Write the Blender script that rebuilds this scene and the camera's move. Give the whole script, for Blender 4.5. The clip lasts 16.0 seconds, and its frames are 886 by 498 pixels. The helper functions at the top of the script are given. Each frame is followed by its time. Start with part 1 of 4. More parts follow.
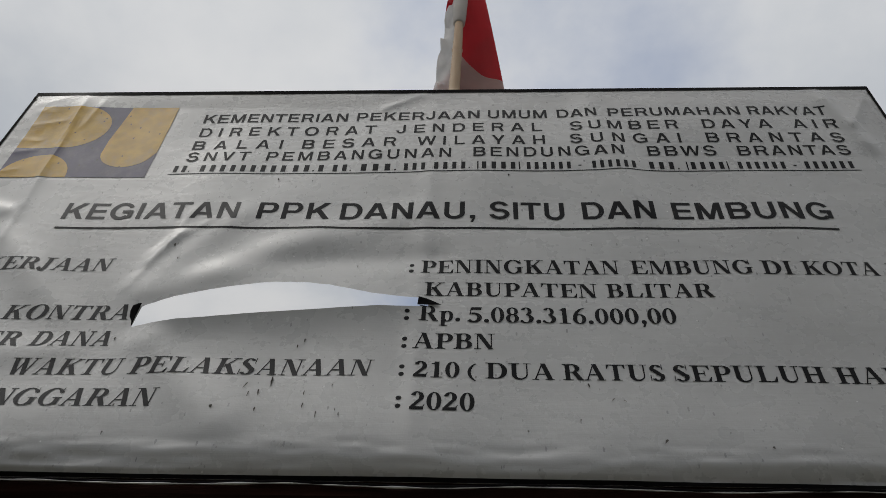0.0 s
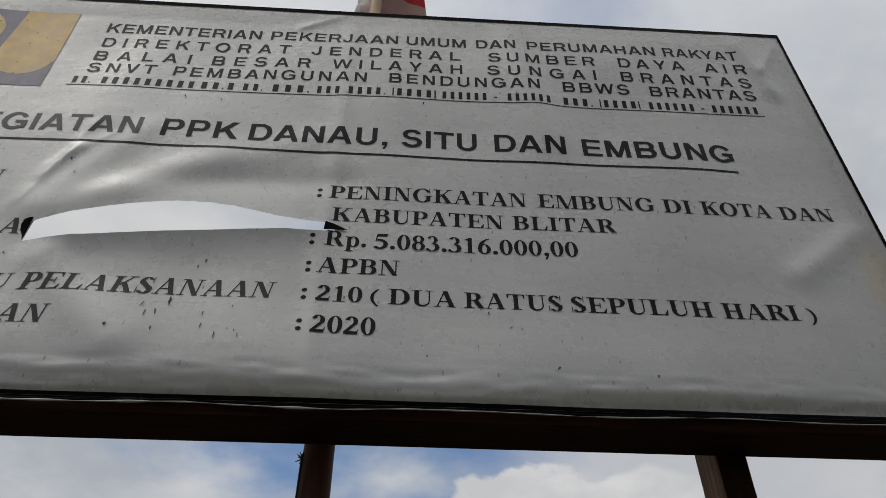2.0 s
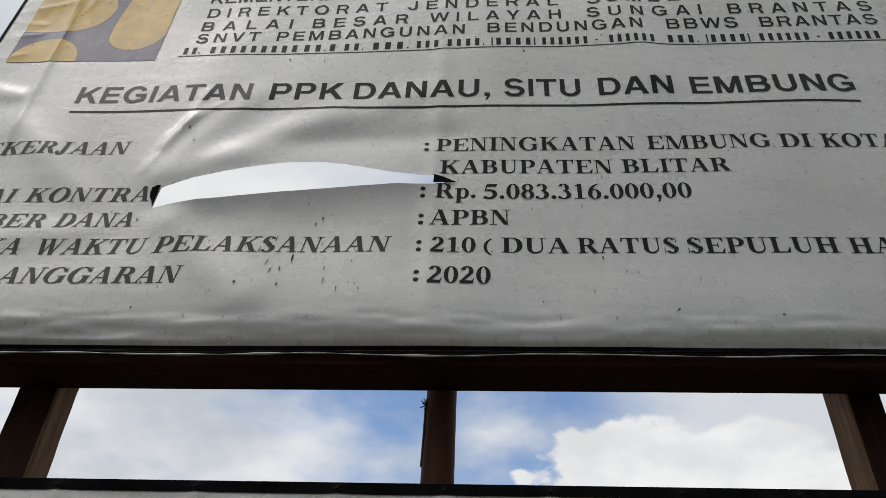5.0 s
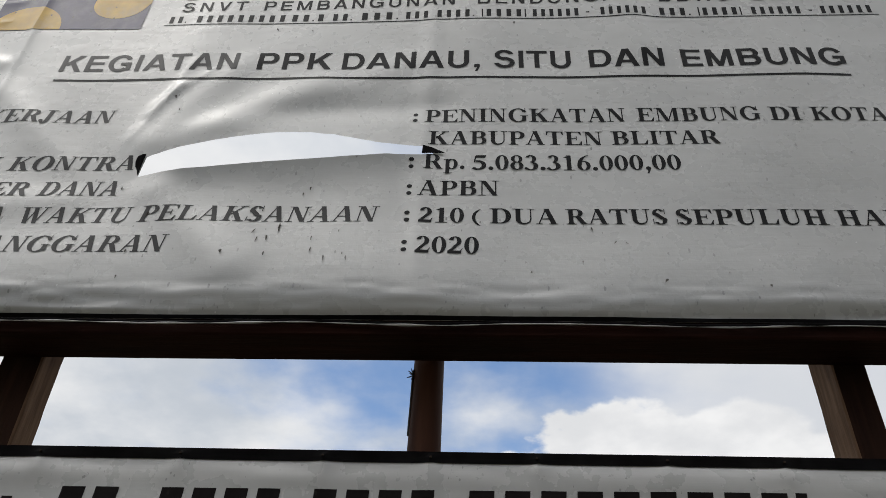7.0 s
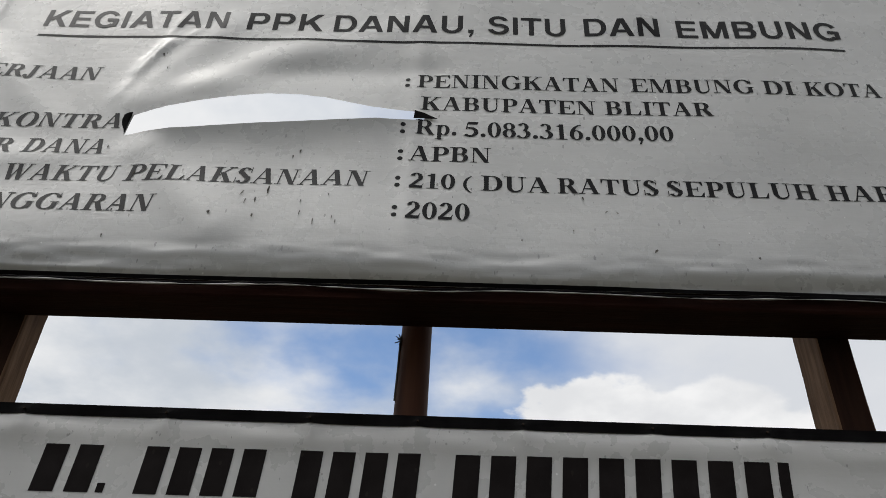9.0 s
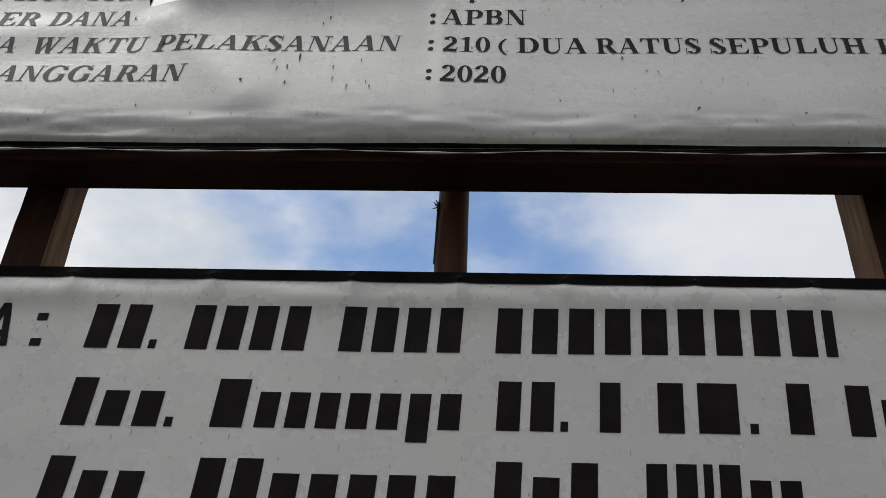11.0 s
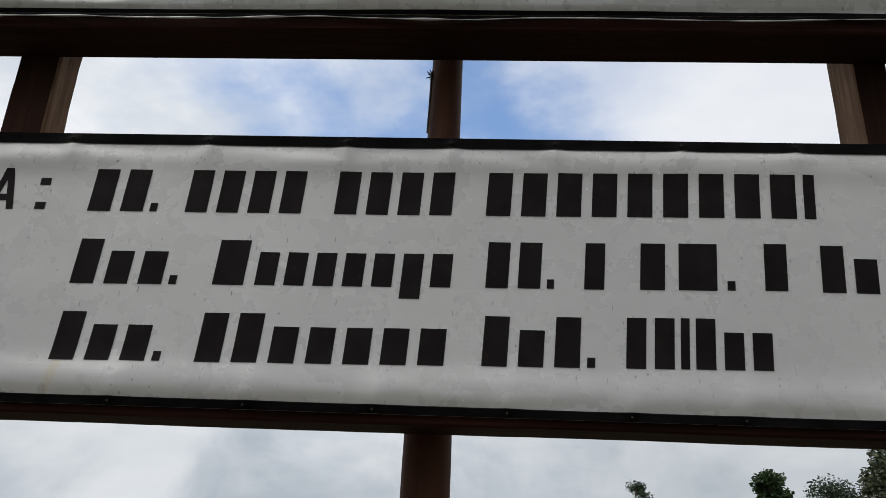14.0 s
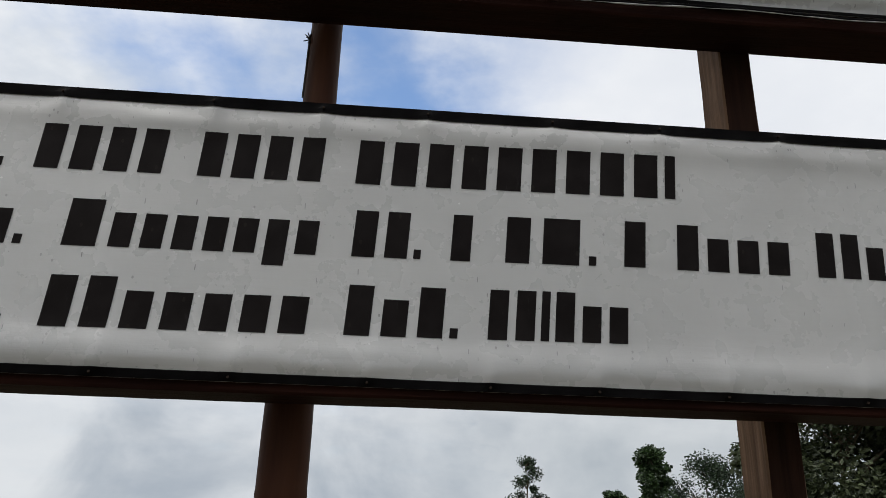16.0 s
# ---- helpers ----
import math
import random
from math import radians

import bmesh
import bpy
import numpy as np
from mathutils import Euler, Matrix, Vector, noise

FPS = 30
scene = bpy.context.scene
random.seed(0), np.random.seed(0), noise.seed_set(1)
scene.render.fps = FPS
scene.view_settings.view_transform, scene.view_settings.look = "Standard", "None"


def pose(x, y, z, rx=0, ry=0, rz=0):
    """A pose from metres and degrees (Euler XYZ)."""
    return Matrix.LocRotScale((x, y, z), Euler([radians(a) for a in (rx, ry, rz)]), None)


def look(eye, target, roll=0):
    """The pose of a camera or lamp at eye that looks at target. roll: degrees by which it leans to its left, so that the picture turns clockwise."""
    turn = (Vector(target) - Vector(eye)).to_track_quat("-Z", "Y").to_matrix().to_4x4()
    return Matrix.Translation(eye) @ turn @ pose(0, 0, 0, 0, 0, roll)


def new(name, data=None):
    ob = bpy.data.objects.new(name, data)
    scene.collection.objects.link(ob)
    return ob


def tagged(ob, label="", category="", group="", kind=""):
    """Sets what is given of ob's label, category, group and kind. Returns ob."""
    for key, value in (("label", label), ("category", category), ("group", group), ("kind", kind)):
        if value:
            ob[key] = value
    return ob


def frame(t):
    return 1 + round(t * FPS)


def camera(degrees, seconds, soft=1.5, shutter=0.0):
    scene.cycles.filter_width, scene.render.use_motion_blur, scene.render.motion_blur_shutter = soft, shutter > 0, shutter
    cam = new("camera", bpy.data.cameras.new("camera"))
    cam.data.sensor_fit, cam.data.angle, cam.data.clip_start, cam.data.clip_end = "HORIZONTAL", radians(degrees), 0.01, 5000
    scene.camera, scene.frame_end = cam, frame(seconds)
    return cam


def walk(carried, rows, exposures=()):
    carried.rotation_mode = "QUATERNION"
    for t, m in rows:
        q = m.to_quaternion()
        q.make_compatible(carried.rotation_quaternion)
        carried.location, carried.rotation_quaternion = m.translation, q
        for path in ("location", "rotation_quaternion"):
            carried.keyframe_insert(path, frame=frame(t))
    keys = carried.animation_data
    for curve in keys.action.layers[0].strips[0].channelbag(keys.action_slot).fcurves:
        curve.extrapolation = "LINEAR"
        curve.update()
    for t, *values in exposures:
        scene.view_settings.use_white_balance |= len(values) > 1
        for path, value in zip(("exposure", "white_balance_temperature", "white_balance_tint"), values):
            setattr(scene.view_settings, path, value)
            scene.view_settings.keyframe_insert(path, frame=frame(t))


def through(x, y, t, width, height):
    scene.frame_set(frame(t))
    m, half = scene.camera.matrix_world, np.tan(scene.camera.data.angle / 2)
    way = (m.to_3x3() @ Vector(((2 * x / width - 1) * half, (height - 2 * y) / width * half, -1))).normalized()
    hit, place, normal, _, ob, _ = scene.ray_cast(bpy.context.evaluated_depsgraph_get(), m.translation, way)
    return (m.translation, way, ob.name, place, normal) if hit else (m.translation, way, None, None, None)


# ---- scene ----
cam = camera(58.53, 16.0, soft=0.6)
# seconds, place in metres, turn in degrees
ROWS = [
    (0.0, 0.1380, -1.5121, 1.7858, 137.363, -2.031, 1.756),
    (0.5, 0.0895, -1.5272, 1.7760, 135.744, -2.811, 3.594),
    (1.0, 0.1040, -1.5297, 1.7693, 134.219, -2.591, 3.431),
    (1.5, 0.1578, -1.5059, 1.7739, 133.436, -0.751, -0.606),
    (2.0, 0.1862, -1.4956, 1.7734, 132.777, 0.186, -3.621),
    (2.5, 0.1893, -1.4961, 1.7719, 132.524, 0.422, -3.945),
    (3.0, 0.1933, -1.4921, 1.7715, 132.134, 0.386, -3.432),
    (3.5, 0.1325, -1.5001, 1.7596, 130.923, -1.539, 2.274),
    (4.0, 0.1290, -1.5046, 1.7555, 130.170, -2.222, 3.297),
    (6.5, 0.1444, -1.4716, 1.7311, 128.786, -2.010, 2.400),
    (7.0, 0.1397, -1.4676, 1.7301, 128.342, -1.986, 2.290),
    (7.5, 0.1344, -1.4582, 1.7334, 128.136, -2.235, 1.297),
    (8.0, 0.1349, -1.4551, 1.7340, 127.836, -2.100, 0.390),
    (10.3, 0.1042, -1.4235, 1.6977, 123.585, -2.382, 1.325),
    (10.5, 0.1020, -1.4103, 1.6925, 123.024, -2.224, 1.502),
    (11.0, 0.0918, -1.3837, 1.6350, 120.038, -2.301, 2.498),
    (11.5, 0.0790, -1.3876, 1.5996, 115.936, -2.474, 3.240),
    (12.0, 0.0811, -1.4117, 1.5787, 114.022, -2.770, 3.139),
    (12.5, 0.0807, -1.3997, 1.5811, 113.367, -2.589, 3.166),
    (13.0, 0.0951, -1.4008, 1.5800, 113.321, -2.275, 3.021),
    (13.5, 0.1050, -1.4013, 1.5785, 113.063, -2.188, 2.453),
    (14.0, 0.1074, -1.3987, 1.5684, 112.212, -2.306, 2.385),
    (14.5, 0.1105, -1.3915, 1.5595, 111.969, -2.263, 2.450),
    (15.0, 0.1169, -1.3900, 1.5601, 111.160, -2.076, 1.819),
    (15.5, 0.1350, -1.3891, 1.5567, 110.666, -1.650, -1.013),
    (16.0, 0.1737, -1.3797, 1.5616, 110.806, -1.388, -4.854),
]
walk(cam, [(t, pose(x, y, z, rx, ry, rz)) for t, x, y, z, rx, ry, rz in ROWS], [(0.0, -0.72), (2.0, -0.68), (3.0, -0.56), (3.5, -0.43), (6.5, -0.22), (8.0, -0.20), (10.5, -0.16), (11.5, -0.04), (13.0, 0.04), (16.0, 0.05)])

# ---- world and light ----
world = bpy.data.worlds.new("sky")
scene.world = world
world.use_nodes = True
wt = world.node_tree
wt.nodes.clear()


def wnode(kind, **props):
    n = wt.nodes.new(kind)
    for k, v in props.items():
        n.inputs[k].default_value = v
    return n


def wmath(op, a, b=None, c=None):
    n = wt.nodes.new("ShaderNodeMath")
    n.operation = op
    for i, v in enumerate((a, b, c)):
        if v is None:
            continue
        if isinstance(v, (int, float)):
            n.inputs[i].default_value = v
        else:
            wt.links.new(v, n.inputs[i])
    return n.outputs[0]


def wmix(fac, a, b):
    n = wt.nodes.new("ShaderNodeMix")
    n.data_type = "RGBA"
    for i, v in ((0, fac), (6, a), (7, b)):
        if isinstance(v, (int, float, tuple)):
            n.inputs[i].default_value = v
        else:
            wt.links.new(v, n.inputs[i])
    return n.outputs[2]


def wsmooth(v, lo, hi):
    n = wt.nodes.new("ShaderNodeMapRange")
    n.interpolation_type = "SMOOTHSTEP"
    wt.links.new(v, n.inputs[0])
    n.inputs[1].default_value, n.inputs[2].default_value = lo, hi
    return n.outputs[0]


SUN_EL, SUN_AZ = 57, -124  # degrees; azimuth from +y towards +x
sky = wt.nodes.new("ShaderNodeTexSky")
sky.sky_type = "NISHITA"
sky.sun_disc = False
sky.sun_elevation, sky.sun_rotation = radians(SUN_EL), radians(SUN_AZ)
sky.dust_density, sky.air_density = 0.6, 1.0
coord = wt.nodes.new("ShaderNodeTexCoord")
sep = wt.nodes.new("ShaderNodeSeparateXYZ")
wt.links.new(coord.outputs["Generated"], sep.inputs[0])
up = wmath("ADD", wmath("MAXIMUM", sep.outputs[2], 0.0), 0.22)
flat = wt.nodes.new("ShaderNodeCombineXYZ")
wt.links.new(wmath("DIVIDE", sep.outputs[0], up), flat.inputs[0])
wt.links.new(wmath("DIVIDE", sep.outputs[1], up), flat.inputs[1])


def wnoise(scale, detail, rough, shift):
    m = wt.nodes.new("ShaderNodeMapping")
    m.inputs["Location"].default_value = shift
    wt.links.new(flat.outputs[0], m.inputs[0])
    n = wnode("ShaderNodeTexNoise", Scale=scale, Detail=detail, Roughness=rough)
    wt.links.new(m.outputs[0], n.inputs["Vector"])
    return n.outputs[0]


def toward(az, el):
    """Cosine of the angle between the way looked at and a direction in the sky."""
    a, e = radians(az), radians(el)
    n = wt.nodes.new("ShaderNodeVectorMath")
    n.operation = "DOT_PRODUCT"
    wt.links.new(coord.outputs["Generated"], n.inputs[0])
    n.inputs[1].default_value = (math.sin(a) * math.cos(e), math.cos(a) * math.cos(e), math.sin(e))
    return n.outputs["Value"]


fine = wnoise(5.0, 6.0, 0.52, (3.1, 1.7, 0))
broad = wnoise(1.3, 5.0, 0.55, (0.4, 2.2, 0))
# veil of thin cloud, opened by blue gaps ahead
gap = wmath("ADD", wsmooth(toward(-1, 31), math.cos(radians(21)), math.cos(radians(5))), wmath("MULTIPLY", wsmooth(toward(11, 62), math.cos(radians(17)), math.cos(radians(4))), 0.85))
veil = wmath("SUBTRACT", wmath("ADD", wmath("MULTIPLY", fine, 1.25), wmath("MULTIPLY", broad, 0.7)), wmath("MULTIPLY", gap, 0.50))
veil = wsmooth(veil, 0.22, 0.95)
thin = wmix(wsmooth(wnoise(2.6, 6.0, 0.55, (7.0, 4.0, 0)), 0.35, 0.7), (0.62, 0.67, 0.74, 1), (0.98, 0.985, 0.99, 1))
blue = wt.nodes.new("ShaderNodeVectorMath")
blue.operation = "MULTIPLY"
wt.links.new(sky.outputs[0], blue.inputs[0])
blue.inputs[1].default_value = (0.185, 0.195, 0.205)
col = wmix(veil, blue.outputs[0], thin)
# one bright heaped cloud, low ahead
puff = wmath("MULTIPLY", wmath("SUBTRACT", wnoise(8.0, 5.0, 0.5, (3.1, 1.7, 0)), 0.5), 0.024)
bright = wmix(wsmooth(wnoise(3.2, 7.0, 0.55, (5.0, 2.0, 0)), 0.36, 0.60), (0.86, 0.87, 0.89, 1), (1.06, 1.06, 1.06, 1))
# a soft white veil beside and above the heaped cloud
col = wmix(wmath("MULTIPLY", wsmooth(toward(26, 31), math.cos(radians(18)), math.cos(radians(7))), 0.75), col, (0.82, 0.84, 0.88, 1))
for az, el, r in ((18, 13.6, 12.6), (10.6, 19.3, 8.0)):
    col = wmix(wsmooth(wmath("ADD", toward(az, el), puff), math.cos(radians(r + 0.6)), math.cos(radians(r - 0.6))), col, bright)
# greyer cloud towards the horizon
low = wmath("SUBTRACT", 1.0, wsmooth(wmath("ADD", sep.outputs[2], wmath("MULTIPLY", wmath("SUBTRACT", broad, 0.5), 0.12)), 0.10, 0.27))
lumps = wnode("ShaderNodeTexNoise", Scale=4.2, Detail=7.0, Roughness=0.52, Distortion=0.35)
wt.links.new(coord.outputs["Generated"], lumps.inputs["Vector"])
grey = wmix(wsmooth(lumps.outputs[0], 0.36, 0.62), (0.36, 0.41, 0.47, 1), (0.68, 0.71, 0.74, 1))
grey = wmix(wmath("MULTIPLY", wsmooth(sep.outputs[0], -0.1, 0.34), 0.55), grey, (0.33, 0.38, 0.42, 1))
col = wmix(wmath("MULTIPLY", low, 0.9), col, grey)
# unseen sky low behind the viewer, darkened to dim the banner's lower part
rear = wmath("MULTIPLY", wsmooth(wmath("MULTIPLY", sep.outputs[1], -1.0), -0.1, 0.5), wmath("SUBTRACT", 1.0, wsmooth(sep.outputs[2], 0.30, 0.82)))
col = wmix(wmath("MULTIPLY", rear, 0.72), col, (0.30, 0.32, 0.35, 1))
# unseen sky high behind, brightened to lift the banner's upper part
high = wmath("MULTIPLY", wsmooth(sep.outputs[2], 0.58, 0.86), wsmooth(wmath("MULTIPLY", sep.outputs[1], -1.0), -0.2, 0.5))
col = wmix(wmath("MULTIPLY", high, 0.85), col, (2.2, 2.2, 2.2, 1))
glow = wmath("MULTIPLY", wsmooth(toward(SUN_AZ, SUN_EL), math.cos(radians(40)), math.cos(radians(6))), 0.84)
col = wmix(wmath("MULTIPLY", wsmooth(sep.outputs[2], math.sin(radians(36)), math.sin(radians(62))), 0.36), col, (1.35, 1.37, 1.40, 1))
col = wmix(glow, col, (3.8, 3.77, 3.7, 1))
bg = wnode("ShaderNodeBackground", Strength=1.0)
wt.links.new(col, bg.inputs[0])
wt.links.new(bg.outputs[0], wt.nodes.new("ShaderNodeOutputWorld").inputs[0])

sun_data = bpy.data.lights.new("sun", "SUN")
sun_data.energy, sun_data.angle, sun_data.color = 0.55, radians(16), (1.0, 0.96, 0.90)
sun = new("sun", sun_data)
a, e = radians(SUN_AZ), radians(SUN_EL)
sun.matrix_world = look((20 * math.sin(a), 20 * math.cos(a), 25), (20 * math.sin(a) - math.sin(a) * math.cos(e), 20 * math.cos(a) - math.cos(a) * math.cos(e), 25 - math.sin(e)))


# ---- materials ----
class Mat:
    """A procedural material with a Principled shader and a few shorthands."""

    def __init__(self, name, rough=0.6, metal=0.0, spec=0.5):
        self.m = bpy.data.materials.new(name)
        self.m.use_nodes = True
        self.t = self.m.node_tree
        self.p = self.t.nodes["Principled BSDF"]
        self.p.inputs["Roughness"].default_value = rough
        self.p.inputs["Metallic"].default_value = metal
        self.p.inputs["Specular IOR Level"].default_value = spec
        self.tc = self.t.nodes.new("ShaderNodeTexCoord")

    def link(self, a, b):
        self.t.links.new(a, b)

    def noise(self, scale, stretch=(1, 1, 1), detail=5, rough=0.55, shift=(0, 0, 0)):
        mp = self.t.nodes.new("ShaderNodeMapping")
        mp.inputs["Scale"].default_value = stretch
        mp.inputs["Location"].default_value = shift
        self.link(self.tc.outputs["Object"], mp.inputs[0])
        n = self.t.nodes.new("ShaderNodeTexNoise")
        n.inputs["Scale"].default_value, n.inputs["Detail"].default_value, n.inputs["Roughness"].default_value = scale, detail, rough
        self.link(mp.outputs[0], n.inputs["Vector"])
        return n.outputs[0]

    def cells(self, scale, stretch=(1, 1, 1), shift=(0, 0, 0)):
        mp = self.t.nodes.new("ShaderNodeMapping")
        mp.inputs["Scale"].default_value = stretch
        mp.inputs["Location"].default_value = shift
        self.link(self.tc.outputs["Object"], mp.inputs[0])
        n = self.t.nodes.new("ShaderNodeTexVoronoi")
        n.voronoi_dimensions = "2D"
        sp, cb = self.t.nodes.new("ShaderNodeSeparateXYZ"), self.t.nodes.new("ShaderNodeCombineXYZ")
        self.link(mp.outputs[0], sp.inputs[0])
        self.link(sp.outputs[0], cb.inputs[0])
        self.link(sp.outputs[2], cb.inputs[1])
        n.inputs["Scale"].default_value = scale
        self.link(cb.outputs[0], n.inputs["Vector"])
        return n

    def ramp(self, v, lo, hi):
        n = self.t.nodes.new("ShaderNodeMapRange")
        self.link(v, n.inputs[0])
        n.inputs[1].default_value, n.inputs[2].default_value = lo, hi
        return n.outputs[0]

    def math(self, op, a, b):
        n = self.t.nodes.new("ShaderNodeMath")
        n.operation = op
        for i, v in enumerate((a, b)):
            if isinstance(v, (int, float)):
                n.inputs[i].default_value = v
            else:
                self.link(v, n.inputs[i])
        return n.outputs[0]

    def mix(self, fac, a, b):
        n = self.t.nodes.new("ShaderNodeMix")
        n.data_type = "RGBA"
        for i, v in ((0, fac), (6, a), (7, b)):
            if isinstance(v, (int, float)):
                n.inputs[i].default_value = v
            elif isinstance(v, tuple):
                n.inputs[i].default_value = (*v, 1) if len(v) == 3 else v
            else:
                self.link(v, n.inputs[i])
        return n.outputs[2]

    def color(self, c):
        if isinstance(c, tuple):
            self.p.inputs["Base Color"].default_value = (*c, 1)
        else:
            self.link(c, self.p.inputs["Base Color"])

    def bump(self, h, strength, dist):
        b = self.t.nodes.new("ShaderNodeBump")
        b.inputs["Strength"].default_value, b.inputs["Distance"].default_value = strength, dist
        self.link(h, b.inputs["Height"])
        if self.p.inputs["Normal"].is_linked:
            self.link(self.p.inputs["Normal"].links[0].from_socket, b.inputs["Normal"])
        self.link(b.outputs[0], self.p.inputs["Normal"])

    def thin(self, color, share):
        """Lets a share of the light through, as a thin sheet does."""
        tr = self.t.nodes.new("ShaderNodeBsdfTranslucent")
        if isinstance(color, tuple):
            tr.inputs[0].default_value = (*color, 1)
        else:
            self.link(color, tr.inputs[0])
        mx = self.t.nodes.new("ShaderNodeMixShader")
        mx.inputs[0].default_value = share
        self.link(self.p.outputs[0], mx.inputs[1])
        self.link(tr.outputs[0], mx.inputs[2])
        self.link(mx.outputs[0], self.t.nodes["Material Output"].inputs[0])


def vinyl(name, fleck_share, stain_at, seed, tone=1.0, streak=0.16, slim=1.0, grain=0.11):
    """Weathered white banner sheeting: woven grain, dirt film, dark flecks and run marks."""
    k = Mat(name, 0.30, 0, 1.0)
    k.p.inputs["IOR"].default_value = 1.62
    s = (seed, seed * 2.0, seed * 0.7)
    base = k.mix(k.ramp(k.noise(2.2, detail=6, shift=s), 0.3, 0.75), (0.285 * tone, 0.281 * tone, 0.278 * tone), (0.355 * tone, 0.351 * tone, 0.346 * tone))
    base = k.mix(k.math("MULTIPLY", k.ramp(k.noise(60, (1, 1, 0.12), 3, 0.6, s), 0.45, 0.85), 0.4), base, (0.36, 0.36, 0.355))
    base = k.mix(k.math("MULTIPLY", k.ramp(k.noise(170, (0.03, 1, 1), 3, 0.6, s), 0.42, 0.75), 0.12), base, (0.31, 0.31, 0.305))
    base = k.mix(k.math("MULTIPLY", k.ramp(k.noise(9, (2.2, 1, 0.35), 6, 0.65, s), 0.55, 0.8), 0.35), base, (0.34, 0.335, 0.32))
    flecks = k.cells(21, (slim, 1.0, 0.40), s)
    cell = k.t.nodes.new("ShaderNodeSeparateColor")
    k.link(flecks.outputs["Color"], cell.inputs[0])
    pick = k.math("GREATER_THAN", cell.outputs[0], fleck_share)
    dot = k.math("MULTIPLY", k.math("LESS_THAN", k.math("ADD", flecks.outputs["Distance"], k.math("MULTIPLY", k.noise(150, detail=3, rough=0.7), 0.09)), k.math("ADD", 0.052, k.math("MULTIPLY", cell.outputs[1], 0.050))), pick)
    tiny = k.cells(45, (1, 1, 0.7), (seed, 4, 2))
    dots = k.math("LESS_THAN", tiny.outputs["Distance"], 0.09)
    dots = k.math("MULTIPLY", dots, k.math("GREATER_THAN", k.noise(16, (1, 1, 1), 2, 0.5, (seed, 8, 2)), 0.63))
    base = k.mix(k.math("MULTIPLY", k.math("MAXIMUM", dot, k.math("MULTIPLY", dots, 0.7)), 0.92), base, (0.045, 0.042, 0.04))
    drop = k.cells(13, (1, 1, 1), (seed + 2, 1, 6))
    tint = k.t.nodes.new("ShaderNodeSeparateColor")
    k.link(drop.outputs["Color"], tint.inputs[0])
    base = k.mix(k.math("MULTIPLY", k.math("LESS_THAN", drop.outputs["Distance"], 0.026), k.math("GREATER_THAN", tint.outputs[0], 0.92)), base, (0.62, 0.62, 0.61))
    # brown stain with a shape of its own
    mp = k.t.nodes.new("ShaderNodeMapping")
    mp.vector_type = "TEXTURE"
    mp.inputs["Location"].default_value = (stain_at[0], 0, stain_at[1])
    mp.inputs["Scale"].default_value = (stain_at[2], 1, stain_at[3])
    mp.inputs["Rotation"].default_value = (0, radians(stain_at[4]), 0)
    k.link(k.tc.outputs["Object"], mp.inputs[0])
    ln = k.t.nodes.new("ShaderNodeVectorMath")
    ln.operation = "LENGTH"
    k.link(mp.outputs[0], ln.inputs[0])
    rim = k.math("ADD", ln.outputs["Value"], k.math("MULTIPLY", k.math("SUBTRACT", k.noise(26, detail=5, rough=0.7), 0.5), 1.6))
    base = k.mix(k.math("MULTIPLY", k.ramp(rim, 1.0, 0.55), stain_at[5]), base, (0.36, 0.31, 0.20))
    k.color(base)
    k.link(k.math("ADD", k.math("MULTIPLY", k.noise(14, detail=6, shift=s), 0.22), 0.17), k.p.inputs["Roughness"])
    weave = k.math("ADD", k.noise(420, (1, 1, 0.25), 2), k.noise(420, (0.25, 1, 1), 2))
    k.bump(weave, grain, 0.0012)
    k.bump(k.noise(210, (0.02, 1, 1), 3, 0.6, s), streak, 0.0012)
    k.bump(k.noise(46, (0.8, 1, 0.7), 4, 0.6, s), 0.15, 0.003)
    k.bump(k.noise(5, (0.6, 1, 1.5), 3, 0.45, s), 0.12, 0.02)
    k.thin((0.60, 0.60, 0.58), 0.22)
    return k.m


VINYL_UP = vinyl("banner_vinyl_large", 0.50, (1.43, 3.12, 0.045, 0.16, 8, 0.75), 1.0)
VINYL_LOW = vinyl("banner_vinyl_small", 0.68, (-0.68, 1.885, 0.012, 0.055, 12, 0.7), 4.0, 1.24, 0.12, 2.6, 0.04)


def ink(name, color, rough=0.4, worn=0.5, spec=0.08, ior=1.5, dusty=0.85, faded=0.0):
    k = Mat(name, rough, 0, spec)
    k.p.inputs["IOR"].default_value = ior
    c = k.mix(k.ramp(k.noise(18, detail=6), 0.4, 0.85), color, tuple(min(1, v * 1.5 + 0.003) for v in color))
    c = k.mix(k.math("MULTIPLY", k.ramp(k.noise(70, (1, 1, 0.3), 4, 0.7), 0.64, 0.80), worn), c, tuple(min(1, v * 1.4 + 0.05) for v in color))
    spots = k.cells(24, (1, 1, 0.6), (3, 1, 2))
    pick = k.t.nodes.new("ShaderNodeSeparateColor")
    k.link(spots.outputs["Color"], pick.inputs[0])
    spot = k.math("MULTIPLY", k.math("LESS_THAN", k.math("ADD", spots.outputs["Distance"], k.math("MULTIPLY", k.noise(160, detail=3), 0.08)), 0.105), k.math("GREATER_THAN", pick.outputs[0], 0.55))
    c = k.mix(k.math("MULTIPLY", spot, dusty), c, (0.03, 0.026, 0.022))
    if faded:
        c = k.mix(k.math("MULTIPLY", k.ramp(k.noise(8, (1.0, 1, 0.8), 7, 0.72), 0.50, 0.72), faded), c, (0.33, 0.325, 0.315))
    k.color(c)
    k.bump(k.noise(420, (1, 1, 0.25), 2), 0.10, 0.0012)
    return k.m


